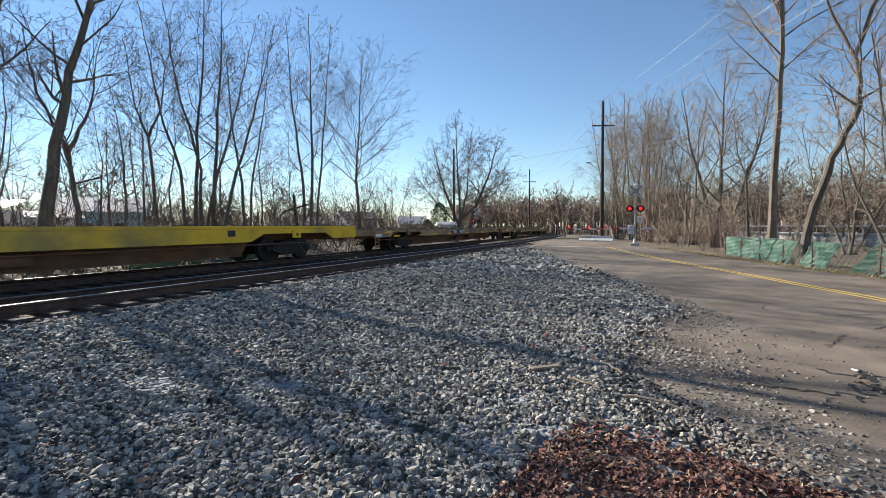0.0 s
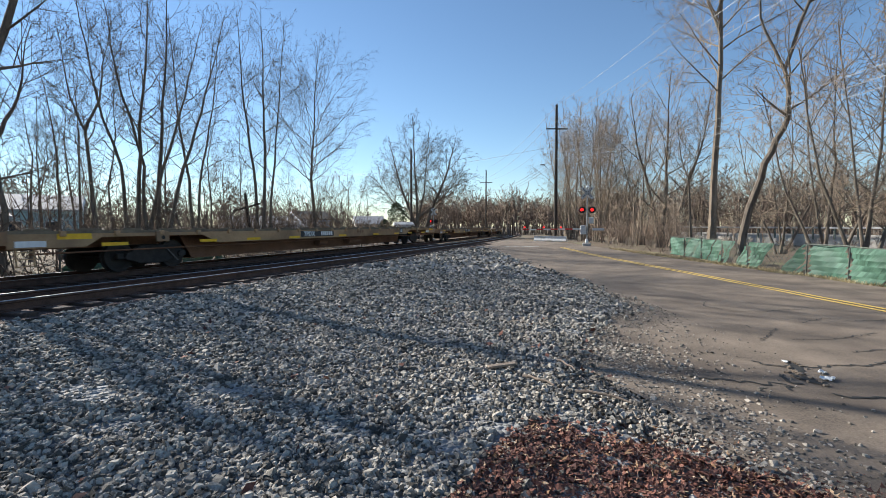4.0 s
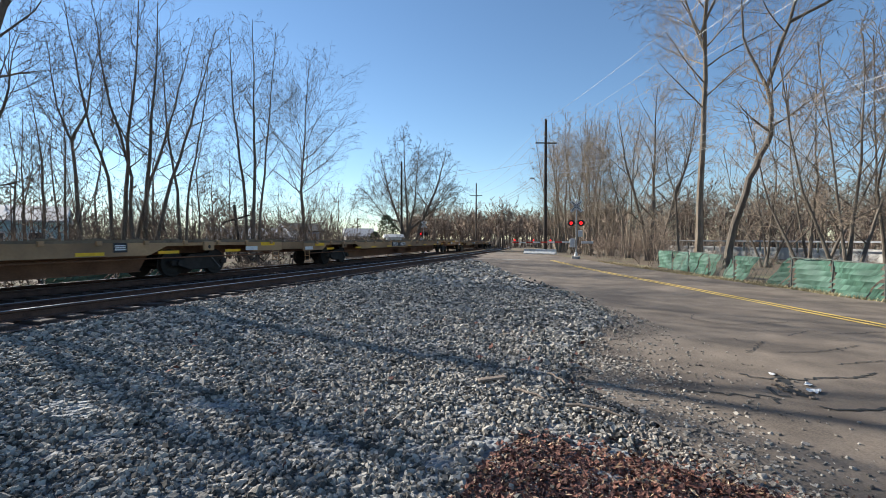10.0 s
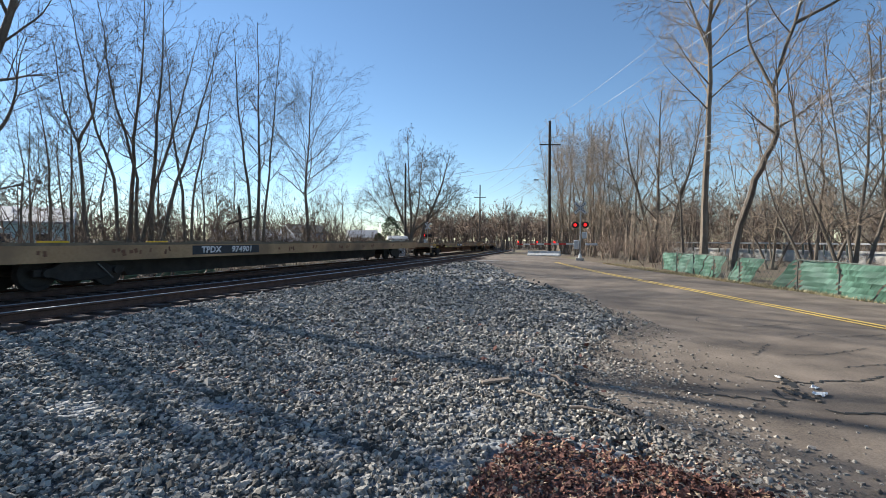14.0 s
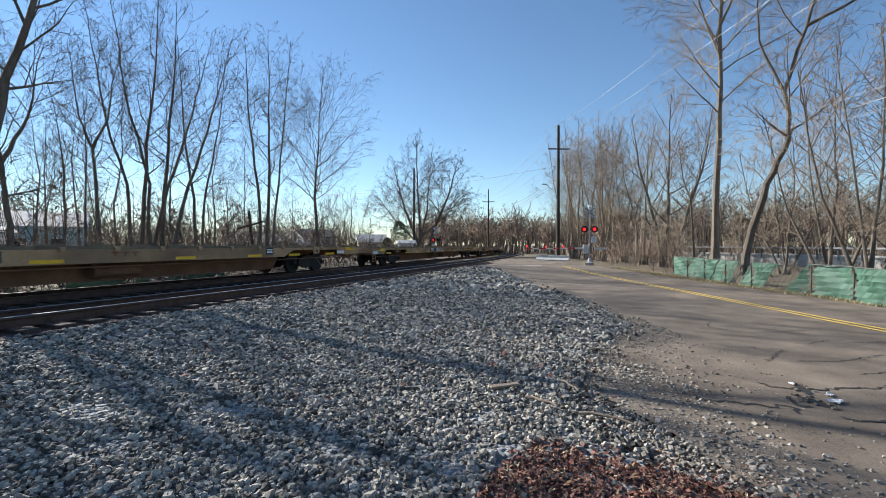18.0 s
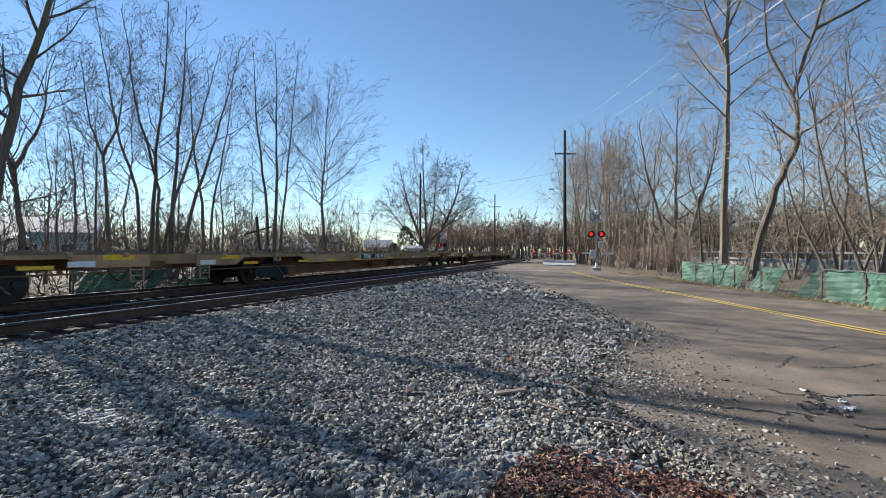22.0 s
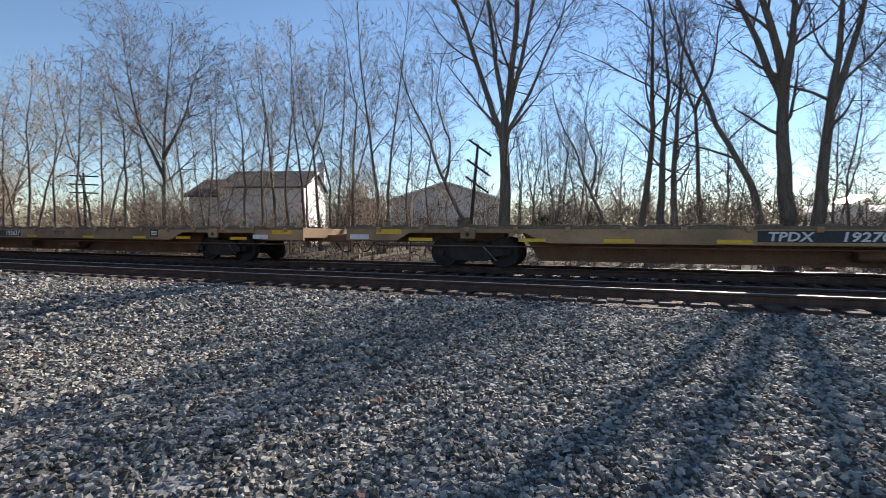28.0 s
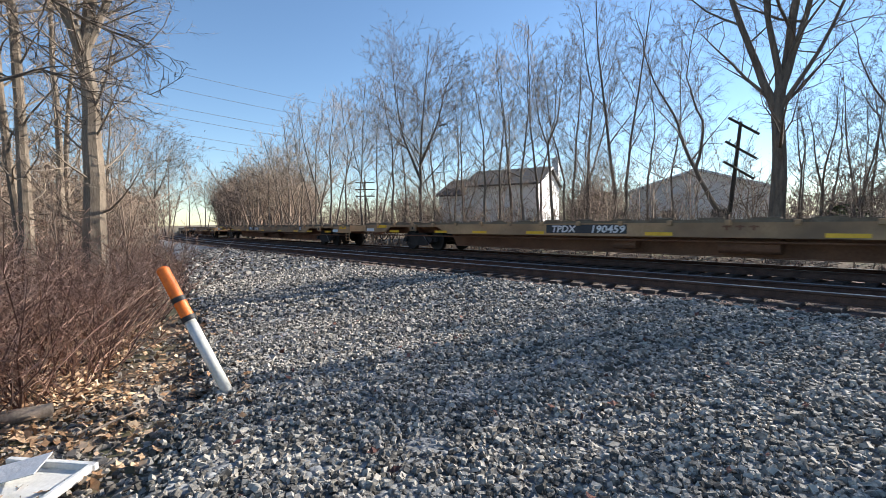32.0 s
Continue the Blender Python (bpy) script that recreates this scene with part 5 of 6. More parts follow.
house(x, y, -50, 12, 8, 2.0, 3.3, M_SIDING, M_PALEROOF, "low white house with a pale grey roof", (("front", -3.0, 0.8, 1.2, 0.9), ("front", 2.0, 0.8, 1.2, 0.9)))
x, y = polar(59.6, 70)
house(x, y, -42, 4.8, 7, 3.1, 4.2, M_BLUE, M_ROOF, "slate blue house with a dark gable roof", (("front", 0.5, 1.2, 1.0, 1.1),))
x, y = polar(65.8, 80)
house(x, y, -60, 4.5, 6, 2.6, 3.8, M_BEIGE, M_PALEROOF, "beige house with a porch of pale posts", (("front", 0.0, 1.2, 1.4, 1.1),))
x, y = polar(69.9, 60)
house(x, y, -66, 1.9, 2.0, 2.35, 2.6, M_SIGNAL, M_SIGNAL, "small grey metal equipment hut beside the tracks", name="equipment_hut")
x, y = polar(27.6, 47)
house(x, y, -22, 7, 6, 2.6, 3.1, M_SIDING, M_PALEROOF, "low pale building behind the trees", (("front", -2.0, 1.0, 1.0, 1.0),))
# a bright roof that throws the sun back
x, y = polar(26.4, 42)
car = empty("greenhouse", pose(x, y, lay(x, y), 0, 0, 0))
part("frame", box(0, 0, 1.35, 1.3, 1.4, 2.8, 0.05), M_SIDING, car)
rf = part("roof", box(0, 0, 0, 1.5, 1.6, 0.08, 0.02), M_METALROOF, car, "mirror-bright metal roof")
half_v = Vector((math.sin(sa) * math.cos(se), math.cos(sa) * math.cos(se), math.sin(se))) + (Vector((0, 0, 1.65)) - Vector((x, y, 2.6))).normalized()
rf.matrix_basis = Matrix.Translation((0, 0, 3.15)) @ half_v.to_track_quat("Z", "Y").to_matrix().to_4x4()
tagged(car, "small pale shed with a bright reflecting metal roof", "shed")


# ---- woods in the distance, undergrowth and brush ----
def spikes_mesh(name, a, b, r, mat, label, cat):
    """Many three-sided tapering twigs from points a to points b, joined."""
    n = len(a)
    d = b - a
    d /= np.maximum(np.linalg.norm(d, axis=1, keepdims=True), 1e-6)
    u = np.cross(d, np.array((0.31, 0.77, 0.55)))
    u /= np.maximum(np.linalg.norm(u, axis=1, keepdims=True), 1e-6)
    w = np.cross(d, u)
    r = np.asarray(r)[:, None]
    v = np.stack([a + u * r, a - u * r * 0.5 + w * r * 0.87, a - u * r * 0.5 - w * r * 0.87, b], 1)
    f = (np.array([[0, 1, 3], [1, 2, 3], [2, 0, 3]])[None] + 4 * np.arange(n)[:, None, None]).reshape(-1)
    me = bpy.data.meshes.new(name)
    me.vertices.add(4 * n), me.loops.add(9 * n), me.polygons.add(3 * n)
    me.vertices.foreach_set("co", v.reshape(-1)), me.loops.foreach_set("vertex_index", f.astype(np.int32))
    me.polygons.foreach_set("loop_start", np.arange(0, 9 * n, 3, dtype=np.int32))
    me.materials.append(mat)
    me.update(calc_edges=True)
    return tagged(link(name, me), label, cat, "", "stuff")


def wood(name, seed, spots_, mat, label, cat, limbs=14, twigs=5, wide=0.2, low=0.2, fine=0.03, bend=0.12):
    """Small bare trees or bushes with tapering stems, rising limbs and twigs. spots_: (x, y, height, radius)."""
    g = np.random.RandomState(seed)
    sp = np.array(spots_, float)
    n = len(sp)
    h = sp[:, 2]
    base = np.stack([sp[:, 0], sp[:, 1], land(sp[:, 0], sp[:, 1]) - 0.1], 1)
    lean = np.stack([g.normal(0, bend, n), g.normal(0, bend, n), np.ones(n)], 1)
    top = base + lean * h[:, None]
    lead = 3
    o3 = np.repeat(np.arange(n), lead)
    fork = base[o3] + (top - base)[o3] * g.uniform(0.12, 0.45, n * lead)[:, None]
    tip = base[o3] + lean[o3] * (h[o3] * g.uniform(0.72, 1.0, n * lead))[:, None]
    tip[:, :2] += g.normal(0, 0.75 * wide, (n * lead, 2)) * h[o3][:, None]
    A, B, R = [base, fork], [base + (top - base) * 0.8, tip], [sp[:, 3], np.maximum(sp[o3, 3] * 0.5, fine * 1.3)]
    k = n * limbs
    own = np.repeat(np.arange(n), limbs)
    src = own * lead + g.randint(0, lead, k)
    fl = (np.tile(np.arange(limbs), n) + g.uniform(0, 1, k)) / limbs
    az = g.uniform(0, 2 * np.pi, k)
    el = 0.4 + 0.5 * fl + g.normal(0, 0.28, k)
    d = np.stack([np.cos(az) * np.cos(el), np.sin(az) * np.cos(el), np.sin(el)], 1)
    ln = h[own] * wide * np.maximum(0.4, np.sin(np.pi * np.minimum(1, 0.25 + 0.75 * fl)) ** 0.7) * g.uniform(0.6, 1.25, k)
    p = fork[src] + (tip - fork)[src] * (low + (0.95 - low) * fl)[:, None]
    e = p + d * ln[:, None]
    A.append(p), B.append(e), R.append(np.maximum(sp[own, 3] * (1 - fl) * 0.35, fine * 1.15))
    m = k * twigs
    ow = np.repeat(np.arange(k), twigs)
    ft = g.uniform(0.15, 0.95, m)
    q = p[ow] + (e - p)[ow] * ft[:, None]
    dd = d[ow] + g.normal(0, 0.55, (m, 3)) + np.array((0, 0, 0.15))
    dd /= np.linalg.norm(dd, axis=1, keepdims=True)
    A.append(q), B.append(q + dd * (ln[ow] * g.uniform(0.3, 0.65, m))[:, None]), R.append(np.full(m, fine))
    return spikes_mesh(name, np.concatenate(A), np.concatenate(B), np.concatenate(R), mat, label, cat)


# darker tone paints in backlight on the sun's side, warmer one the sunlit look
M_FARWOOD = material("far_bare_wood", (0.07, 0.051, 0.038), (0.17, 0.13, 0.098), 0.3, 0.95, 0, 0.0, 3, spread=0.6)
M_FARWARM = material("warm_bare_twigs", (0.095, 0.068, 0.05), (0.25, 0.185, 0.14), 0.4, 0.95, 0, 0.0, 3, spread=0.6)
rw = random.Random(21)


def spots(n, az0, az1, d0, d1, h0, h1, r, wmin=None, wmax=None):
    out = []
    while len(out) < n:
        az, d = rw.uniform(az0, az1), d0 + (d1 - d0) * rw.random() ** 0.8
        x, y = polar(az, d)
        w = float(off_track(x, y))
        if (wmin is not None and w < wmin) or (wmax is not None and w > wmax):
            continue
        h = rw.uniform(h0, h1)
        out.append((x, y, h, r * h / h1 * rw.uniform(0.7, 1.3)))
    return out


def beyond_road(sp):
    return [s for s in sp if s[0] * RN[0] + s[1] * RN[1] > 13.5 and (s[0] < 52 or s[1] < -6)]


wood("far_woods", 1, beyond_road(spots(620, 88, 130, 72, 150, 8, 14, 0.16)), M_FARWOOD, "dense bare woods in the distance beyond the road", "woods", 16, 5, 0.2, 0.15, 0.045)
wood("far_woods", 2, spots(520, 71, 96, 105, 210, 8, 15, 0.2), M_FARWARM, "hazy bare woods in the distance past the crossing", "woods", 15, 5, 0.22, 0.1, 0.06)
wood("far_woods", 3, spots(420, -84, -58, 70, 180, 10, 16, 0.17, wmin=7) + spots(230, -106, -70, 30, 130, 8, 13, 0.12, wmax=-10), M_FARWARM, "bare woods along the bend of the railway", "woods", 16, 6, 0.24, 0.1, 0.03, 0.16)
wood("far_woods", 4, spots(460, -58, 72, 60, 125, 5, 9.5, 0.12, wmin=24), M_FARWOOD, "bare woods behind the row of trees", "woods", 13, 4, 0.22, 0.12, 0.045)
wood("far_woods", 5, spots(210, -82, -60, 150, 260, 13, 22, 0.25, wmin=6) + spots(130, -90, -66, 110, 230, 12, 20, 0.22, wmax=-10), M_FARWARM, "hazy bare woods where the railway bends out of sight", "woods", 15, 5, 0.2, 0.1, 0.07)
wood("far_woods", 16, [q for q in spots(260, -79, -64, 105, 190, 8, 14, 0.16) if abs(float(off_track(q[0], q[1])) + 1.5) > 9], M_FARWARM, "bare woods closing the view along the railway", "woods", 14, 5, 0.24, 0.1, 0.05)
wood("far_hedge", 6, spots(520, -70, 74, 52, 105, 3.0, 6.0, 0.07, wmin=18), M_FARWOOD, "brown bare hedges in the distance", "woods", 10, 4, 0.3, 0.05, 0.035)
wood("far_hedge", 7, [q for q in beyond_road(spots(480, 88, 130, 50, 105, 2.0, 5.0, 0.07)) if math.degrees(math.atan2(q[0], q[1])) < 101.5 or math.hypot(q[0], q[1]) > 72], M_FARWARM, "brown bare hedges beyond the road", "woods", 10, 4, 0.3, 0.05, 0.035)
wood("far_hedge", 8, [q for q in spots(300, -60, 72, 42, 66, 1.8, 4.4, 0.05, wmin=20) if not (24 < math.degrees(math.atan2(q[0], q[1])) < 38 and math.hypot(q[0], q[1]) < 54)], M_FARWOOD, "brown bare thickets among the houses", "woods", 9, 4, 0.3, 0.05, 0.02)
wood("far_hedge", 9, spots(260, -106, -67, 45, 130, 4.5, 9, 0.09, wmax=-10), M_FARWARM, "bare thickets behind the brush", "woods", 12, 5, 0.25, 0.05, 0.03)
wood("undergrowth", 17, spots(300, -106, -73, 14, 45, 2.4, 5.0, 0.03, wmax=-10), M_FARWARM, "tangled bare saplings behind the brush", "undergrowth", 13, 6, 0.26, 0.05, 0.008, 0.2)
wood("undergrowth", 10, spots(1300, -68, 72, 18, 75, 0.9, 3.2, 0.03, wmin=5.2, wmax=20), M_TWIG, "tangled bare undergrowth behind the railway", "undergrowth", 7, 4, 0.4, 0.05, 0.012, 0.3)
wood("undergrowth", 11, spots(260, -66, 66, 20, 60, 3.0, 7.5, 0.06, wmin=6, wmax=22), M_TWIG, "thin saplings between the trees", "undergrowth", 13, 5, 0.26, 0.1, 0.014, 0.14)
wood("undergrowth", 12, [q for q in beyond_road(spots(800, 88, 128, 22, 60, 0.8, 3.0, 0.03)) if math.degrees(math.atan2(q[0], q[1])) < 102.5 or q[2] < 1.2], M_FARWARM, "tangled bare undergrowth beyond the road", "undergrowth", 8, 5, 0.42, 0.05, 0.009, 0.35)
wood("undergrowth", 13, [q for q in beyond_road(spots(130, 86, 128, 28, 60, 3.0, 7, 0.045)) if math.degrees(math.atan2(q[0], q[1])) < 103 or q[2] < 4], M_PALETWIG, "thin saplings beyond the road", "undergrowth", 13, 5, 0.22, 0.15, 0.013, 0.12)
wood("undergrowth", 14, [q for q in spots(150, -60, -22, 21, 34, 2.5, 6.5, 0.036, wmin=5.5, wmax=17) if not -43 < math.degrees(math.atan2(q[0], q[1])) < -27 or q[2] < 3.2], M_FARWARM, "bare brown saplings before the white houses", "undergrowth", 14, 5, 0.26, 0.1, 0.010, 0.14)
wood("undergrowth", 15, spots(900, -66, 68, 14, 60, 0.3, 1.0, 0.012, wmin=3.9, wmax=6.5), M_TWIG, "low dead weeds at the foot of the railway bank", "undergrowth", 5, 2, 0.4, 0.0, 0.006, 0.35)


def thicket(name, rng, spots, mat, label, cat, sides=3):
    """Many thin bare stems with side twigs, joined. spots: (x, y, height, radius, twigs)."""
    vs, fs = [], []
    for x, y, h, r, twigs in spots:
        z = float(land(x, y)) - 0.05
        k = 0.55
        lean = Vector((rng.gauss(0, k), rng.gauss(0, k), 1))
        p, d = Vector((x, y, z)), lean.normalized()
        pts = [p.copy()]
        for _ in range(4):
            d = (d + Vector((rng.gauss(0, 0.3), rng.gauss(0, 0.3), rng.gauss(0, 0.12)))).normalized()
            p = p + d * (h / 4)
            pts.append(p.copy())
        tube(vs, fs, pts, [r, r * 0.8, r * 0.6, r * 0.4, r * 0.15], sides)
        for _ in range(twigs):
            f = rng.uniform(0.2, 0.98) ** 0.8 * 4
            i = min(int(f), 3)
            b = pts[i].lerp(pts[i + 1], f - i)
            a = rng.uniform(0, 6.283)
            nd = Vector((math.cos(a) * 0.9, math.sin(a) * 0.9, rng.uniform(0.0, 1.0))).normalized()
            ln = h * rng.uniform(0.10, 0.28) * (1.25 - 0.17 * f)
            m = b + nd * ln * 0.5
            e = m + (nd + Vector((rng.gauss(0, 0.25), rng.gauss(0, 0.25), 0.15))).normalized() * ln * 0.5
            rr = r * rng.uniform(0.5, 0.75) * (1 - 0.1 * f)
            spike(vs, fs, b, m, rr * 1.1)
            spike(vs, fs, b.lerp(m, 0.85), e, rr * 0.9)
            g = b.lerp(m, rng.uniform(0.3, 0.9))
            spike(vs, fs, g, g + (nd + Vector((rng.gauss(0, 0.7), rng.gauss(0, 0.7), 0.2))).normalized() * ln * 0.5, rr * 0.8)
    return tagged(link(name, mesh_from(name, [tuple(v) for v in vs], fs, mat)), label, cat, "", "stuff")


def brush_ok(x, y):
    az = math.degrees(math.atan2(x, y))
    r = math.hypot(x, y)
    lim = np.interp(az, (-100, -87, -82, -79, -76, -73.5, -71), (5.0, 5.5, 5.7, 6.2, 8.2, 10.5, 16))
    return r > lim and float(off_track(x, y)) < -9.5 + 0.0 * r


bs = []
while len(bs) < 2600:
    az, d = rw.uniform(-106, -70.0), 5 + 17 * rw.random() ** 1.5
    x, y = polar(az, d)
    if brush_ok(x, y):
        bs.append((x, y, rw.uniform(0.9, 2.3), 0.009 * rw.uniform(0.5, 1.4), 9))
thicket("brush", rw, bs, M_BRUSH, "dense reddish-brown leafless brush beside the gravel", "brush")

# large trees on the brush side
IVY = tree_meshes(81, [(0, [(0, 0), (0.1, 4), (0.2, 6.6), (0.7, 10), (1.4, 16)], 0.3), (0.1, [(0, 6.2), (-0.7, 8.5), (-1.3, 12), (-1.6, 17)], 0.16), (0.15, [(0, 6.0), (1.0, 8.6), (1.9, 12)], 0.12)], 1.7, 34, 0.1, bark=M_PALEBARK, twig=M_PALETWIG, up=0.05, dens=(3.4, 4.0), fat=0.75, stout=0.03)
IVY_SLIM = tree_meshes(82, [(0, [(0, 0), (0.1, 7), (0.3, 13), (0.2, 20)], 0.17), (0.2, [(0, 0), (0.5, 7), (1.0, 13), (1.3, 18)], 0.12)], 1.7, 34, 0.1, bark=M_PALEBARK, twig=M_PALETWIG, up=0.05, dens=(3.2, 3.8), fat=0.75, stout=0.03)
REACH = tree_meshes(83, [(0, [(0, 0), (0.1, 3), (0.0, 6), (0.2, 11)], 0.2), (0, [(0, 4.0), (1.0, 5.0), (2.1, 5.5), (3.2, 5.2)], 0.07), (0, [(0, 3.2), (1.1, 4.0), (2.0, 4.4), (2.7, 4.2)], 0.055), (0, [(0, 4.6), (1.0, 6.0), (2.2, 6.5), (3.6, 6.6)], 0.06)], 0.9, 6, 0.45, up=-0.06)
plant(REACH, -96.0, 9.0, 0, 1.0, "bare tree with dark limbs reaching out over the brush", group="trees beside the brush")
for az, dist, turn, size, kind in ((-79.6, 14.5, 0, 1.0, IVY), (-84.6, 16, 90, 1.0, IVY_SLIM), (-82.0, 22, 30, 0.9, IVY_SLIM), (-79.0, 32, 0, 0.7, IVY_SLIM)):
    plant(kind, az, dist, turn, size, "tall pale-barked tree with many small side branches", group="trees beside the brush")
for az, dist, kind, turn, size in ((-77.0, 36, SLIM_FULL[0], 0, 0.7), (-74.2, 50, LONE, 0, 0.72), (-73, 70, FAN_FULL[0], 0, 0.75), (-71.2, 90, SLIM_FULL[2], 0, 0.9), (-69.6, 100, FAN_FULL[1], 0, 0.8)):
    plant(kind, az, dist, turn, size, "bare pale tree rising from the brush", group="trees beside the brush")


def evergreen(az, dist, w, h, seed):
    """A shrub of many small dark leaves round a short stem."""
    rng = random.Random(seed)
    x, y = polar(az, dist)
    t = empty("evergreen_shrub", pose(x, y, lay(x, y, -0.05)))
    part("stem", cyl((0, 0, 0), (0, 0, h * 0.7), 0.08, 0.03, 8), M_BARK, t)
    vs, fs = [], []
    for _ in range(1500):
        a, f = rng.uniform(0, 6.283), rng.random()
        rr = w / 2 * (1 - f * f) ** 0.5 * math.sqrt(rng.uniform(0.25, 1)) * (0.8 + 0.35 * noise.noise((math.cos(a) * 2, math.sin(a) * 2, f * 4 + seed)))
        c = Vector((rr * math.cos(a), rr * math.sin(a), 0.15 + f * h))
        u = Vector((rng.gauss(0, 1), rng.gauss(0, 1), rng.gauss(0, 1))).normalized() * 0.16
        v = u.cross(Vector((rng.gauss(0, 1), rng.gauss(0, 1), rng.gauss(0, 1)))).normalized() * 0.07
        n = len(vs)
        vs += [tuple(c - u), tuple(c + v), tuple(c + u), tuple(c - v)]
        fs.append((n, n + 1, n + 2, n + 3))
    link("foliage", mesh_from("foliage", vs, fs, M_EVERGREEN), t)
    return tagged(t, "dense dark evergreen shrub near the houses", "shrub", "evergreen shrubs")


M_EVERGREEN = material("dark_evergreen", (0.03, 0.045, 0.018), (0.10, 0.12, 0.05), 3, 0.8, 0, 0.0, 20, spread=0.5)
for i, (az, dist, w, h) in enumerate(((69.0, 66, 4.5, 5.0), (67.6, 64, 2.5, 2.6), (-24.3, 38, 5.0, 3.6), (-26.2, 39, 3.0, 2.6), (3.0, 34, 3.5, 2.2), (-2.0, 36, 4.5, 2.0))):
    evergreen(az, dist, w, h, i)
# ---- loose stone, leaves and litter ----
def scatter_mesh(name, centres, sizes, flat, tilt, mat, label, cat, seed, corner=0.34):
    """Angular stones as jittered cubes, joined into one mesh."""
    rs = np.random.RandomState(seed)
    n = len(centres)
    cube = np.array([[-1, -1, -1], [1, -1, -1], [1, 1, -1], [-1, 1, -1], [-0.72, -0.72, 1], [0.72, -0.72, 1], [0.72, 0.72, 1], [-0.72, 0.72, 1]], float)
    pts = cube[None] * (1 + rs.uniform(-corner, corner, (n, 8, 3)))
    pts *= np.stack([sizes * rs.uniform(0.75, 1.35, n), sizes * rs.uniform(0.6, 1.0, n), sizes * rs.uniform(*flat, n)], -1)[:, None]
    yaw, tx, ty = rs.uniform(0, 2 * np.pi, n), rs.normal(0, tilt, n), rs.normal(0, tilt, n)
    cx, sx_, cy, sy_ = np.cos(tx), np.sin(tx), np.cos(ty), np.sin(ty)
    x, y, z = pts[..., 0], pts[..., 1], pts[..., 2]
    y, z = y * cx[:, None] - z * sx_[:, None], y * sx_[:, None] + z * cx[:, None]
    x, z = x * cy[:, None] + z * sy_[:, None], -x * sy_[:, None] + z * cy[:, None]
    c, s = np.cos(yaw)[:, None], np.sin(yaw)[:, None]
    x, y = x * c - y * s, x * s + y * c
    v = np.stack([x, y, z], -1) + centres[:, None]
    quads = np.array([[4, 5, 6, 7], [0, 1, 5, 4], [1, 2, 6, 5], [2, 3, 7, 6], [3, 0, 4, 7]])
    f = (quads[None] + 8 * np.arange(n)[:, None, None]).reshape(-1)
    me = bpy.data.meshes.new(name)
    me.vertices.add(8 * n), me.loops.add(20 * n), me.polygons.add(5 * n)
    me.vertices.foreach_set("co", v.reshape(-1)), me.loops.foreach_set("vertex_index", f.astype(np.int32))
    me.polygons.foreach_set("loop_start", np.arange(0, 20 * n, 4, dtype=np.int32))
    me.polygons.foreach_set("use_smooth", np.zeros(5 * n, dtype=bool))
    me.materials.append(mat)
    me.update(calc_edges=True)
    return tagged(link(name, me), label, cat, "", "stuff")


def relief(x, y):
    """The same small waves that the ballast bed has."""
    return np.array([0.035 * noise.noise((a * 1.7, b * 1.7, 0)) + 0.0175 * noise.noise((a * 1.7 * 3.1, b * 1.7 * 3.1, 5)) for a, b in zip(x, y)])


rs = np.random.RandomState(5)


def ring(r0, r1, per_m2, az0, az1):
    n = int(per_m2 * radians(az1 - az0) / 2 * (r1 * r1 - r0 * r0))
    r, a = np.sqrt(rs.uniform(r0 * r0, r1 * r1, n)), np.radians(rs.uniform(az0, az1, n))
    return r * np.sin(a), r * np.cos(a)


for r0, r1, dens, size, az0, az1 in ((1.6, 5.0, 980, 0.0172, -88, 125), (5.0, 8.0, 760, 0.0185, -80, 108), (8.0, 15, 260, 0.0255, -74, 100), (15, 30, 28, 0.05, -72, 90)):
    x, y = ring(r0, r1, dens, az0, az1)
    w = off_track(x, y)
    edge = gravel_near(x) + rs.normal(0, 0.2, len(x)) - 0.05
    on_ties = (np.abs(w + GAP - 0.75) < 1.32) | (np.abs(w - 0.75) < 1.32)
    leafy = (x > 1.6) & (x < 3.75) & (y < 0.55) & (rs.uniform(0, 1, len(x)) < 0.93)
    ok = (y > edge) & (w < -GAP - 0.55 + rs.normal(0, 0.1, len(x))) & ~(on_ties & (rs.uniform(0, 1, len(x)) < 0.8)) & ~leafy
    x, y = x[ok], y[ok]
    z = land(x, y) + 0.05 + relief(x, y) + rs.uniform(-0.006, 0.02, len(x))
    scatter_mesh("ballast_stones", np.stack([x, y, z], -1), 1.08 * size * rs.lognormal(0, 0.24, len(x)), (0.42, 0.8), 0.36, M_STONE, "loose angular grey crushed stone", "gravel", int(r0 * 7))
# dusty stone on the lane by the brush and along the road's edge
x, y = ring(2.3, 9, 460, -104, -60)
keep = rs.uniform(0, 1, len(x)) < np.interp(x, (-9, -6.2, -5.2), (0.1, 0.2, 1.0))
ok = (x < -2.3) & (y < gravel_near(x) + 0.12) & (y > -1.4) & keep
x, y = x[ok], y[ok]
scatter_mesh("dusty_stones", np.stack([x, y, land(x, y) - 0.012 + rs.uniform(0, 0.02, len(x))], -1), 0.021 * rs.lognormal(0, 0.35, len(x)), (0.34, 0.66), 0.3, M_DIRTSTONE, "dusty brown and grey stones", "gravel", 77)
x, y = ring(3.0, 12, 640, 82, 122)
ok = (y < gravel_near(x) + 0.3) & (x * RN[0] + y * RN[1] < 4.3) & (rs.uniform(0, 1, len(x)) < np.exp(-(gravel_near(x) - y) / 0.75))
x, y = x[ok], y[ok]
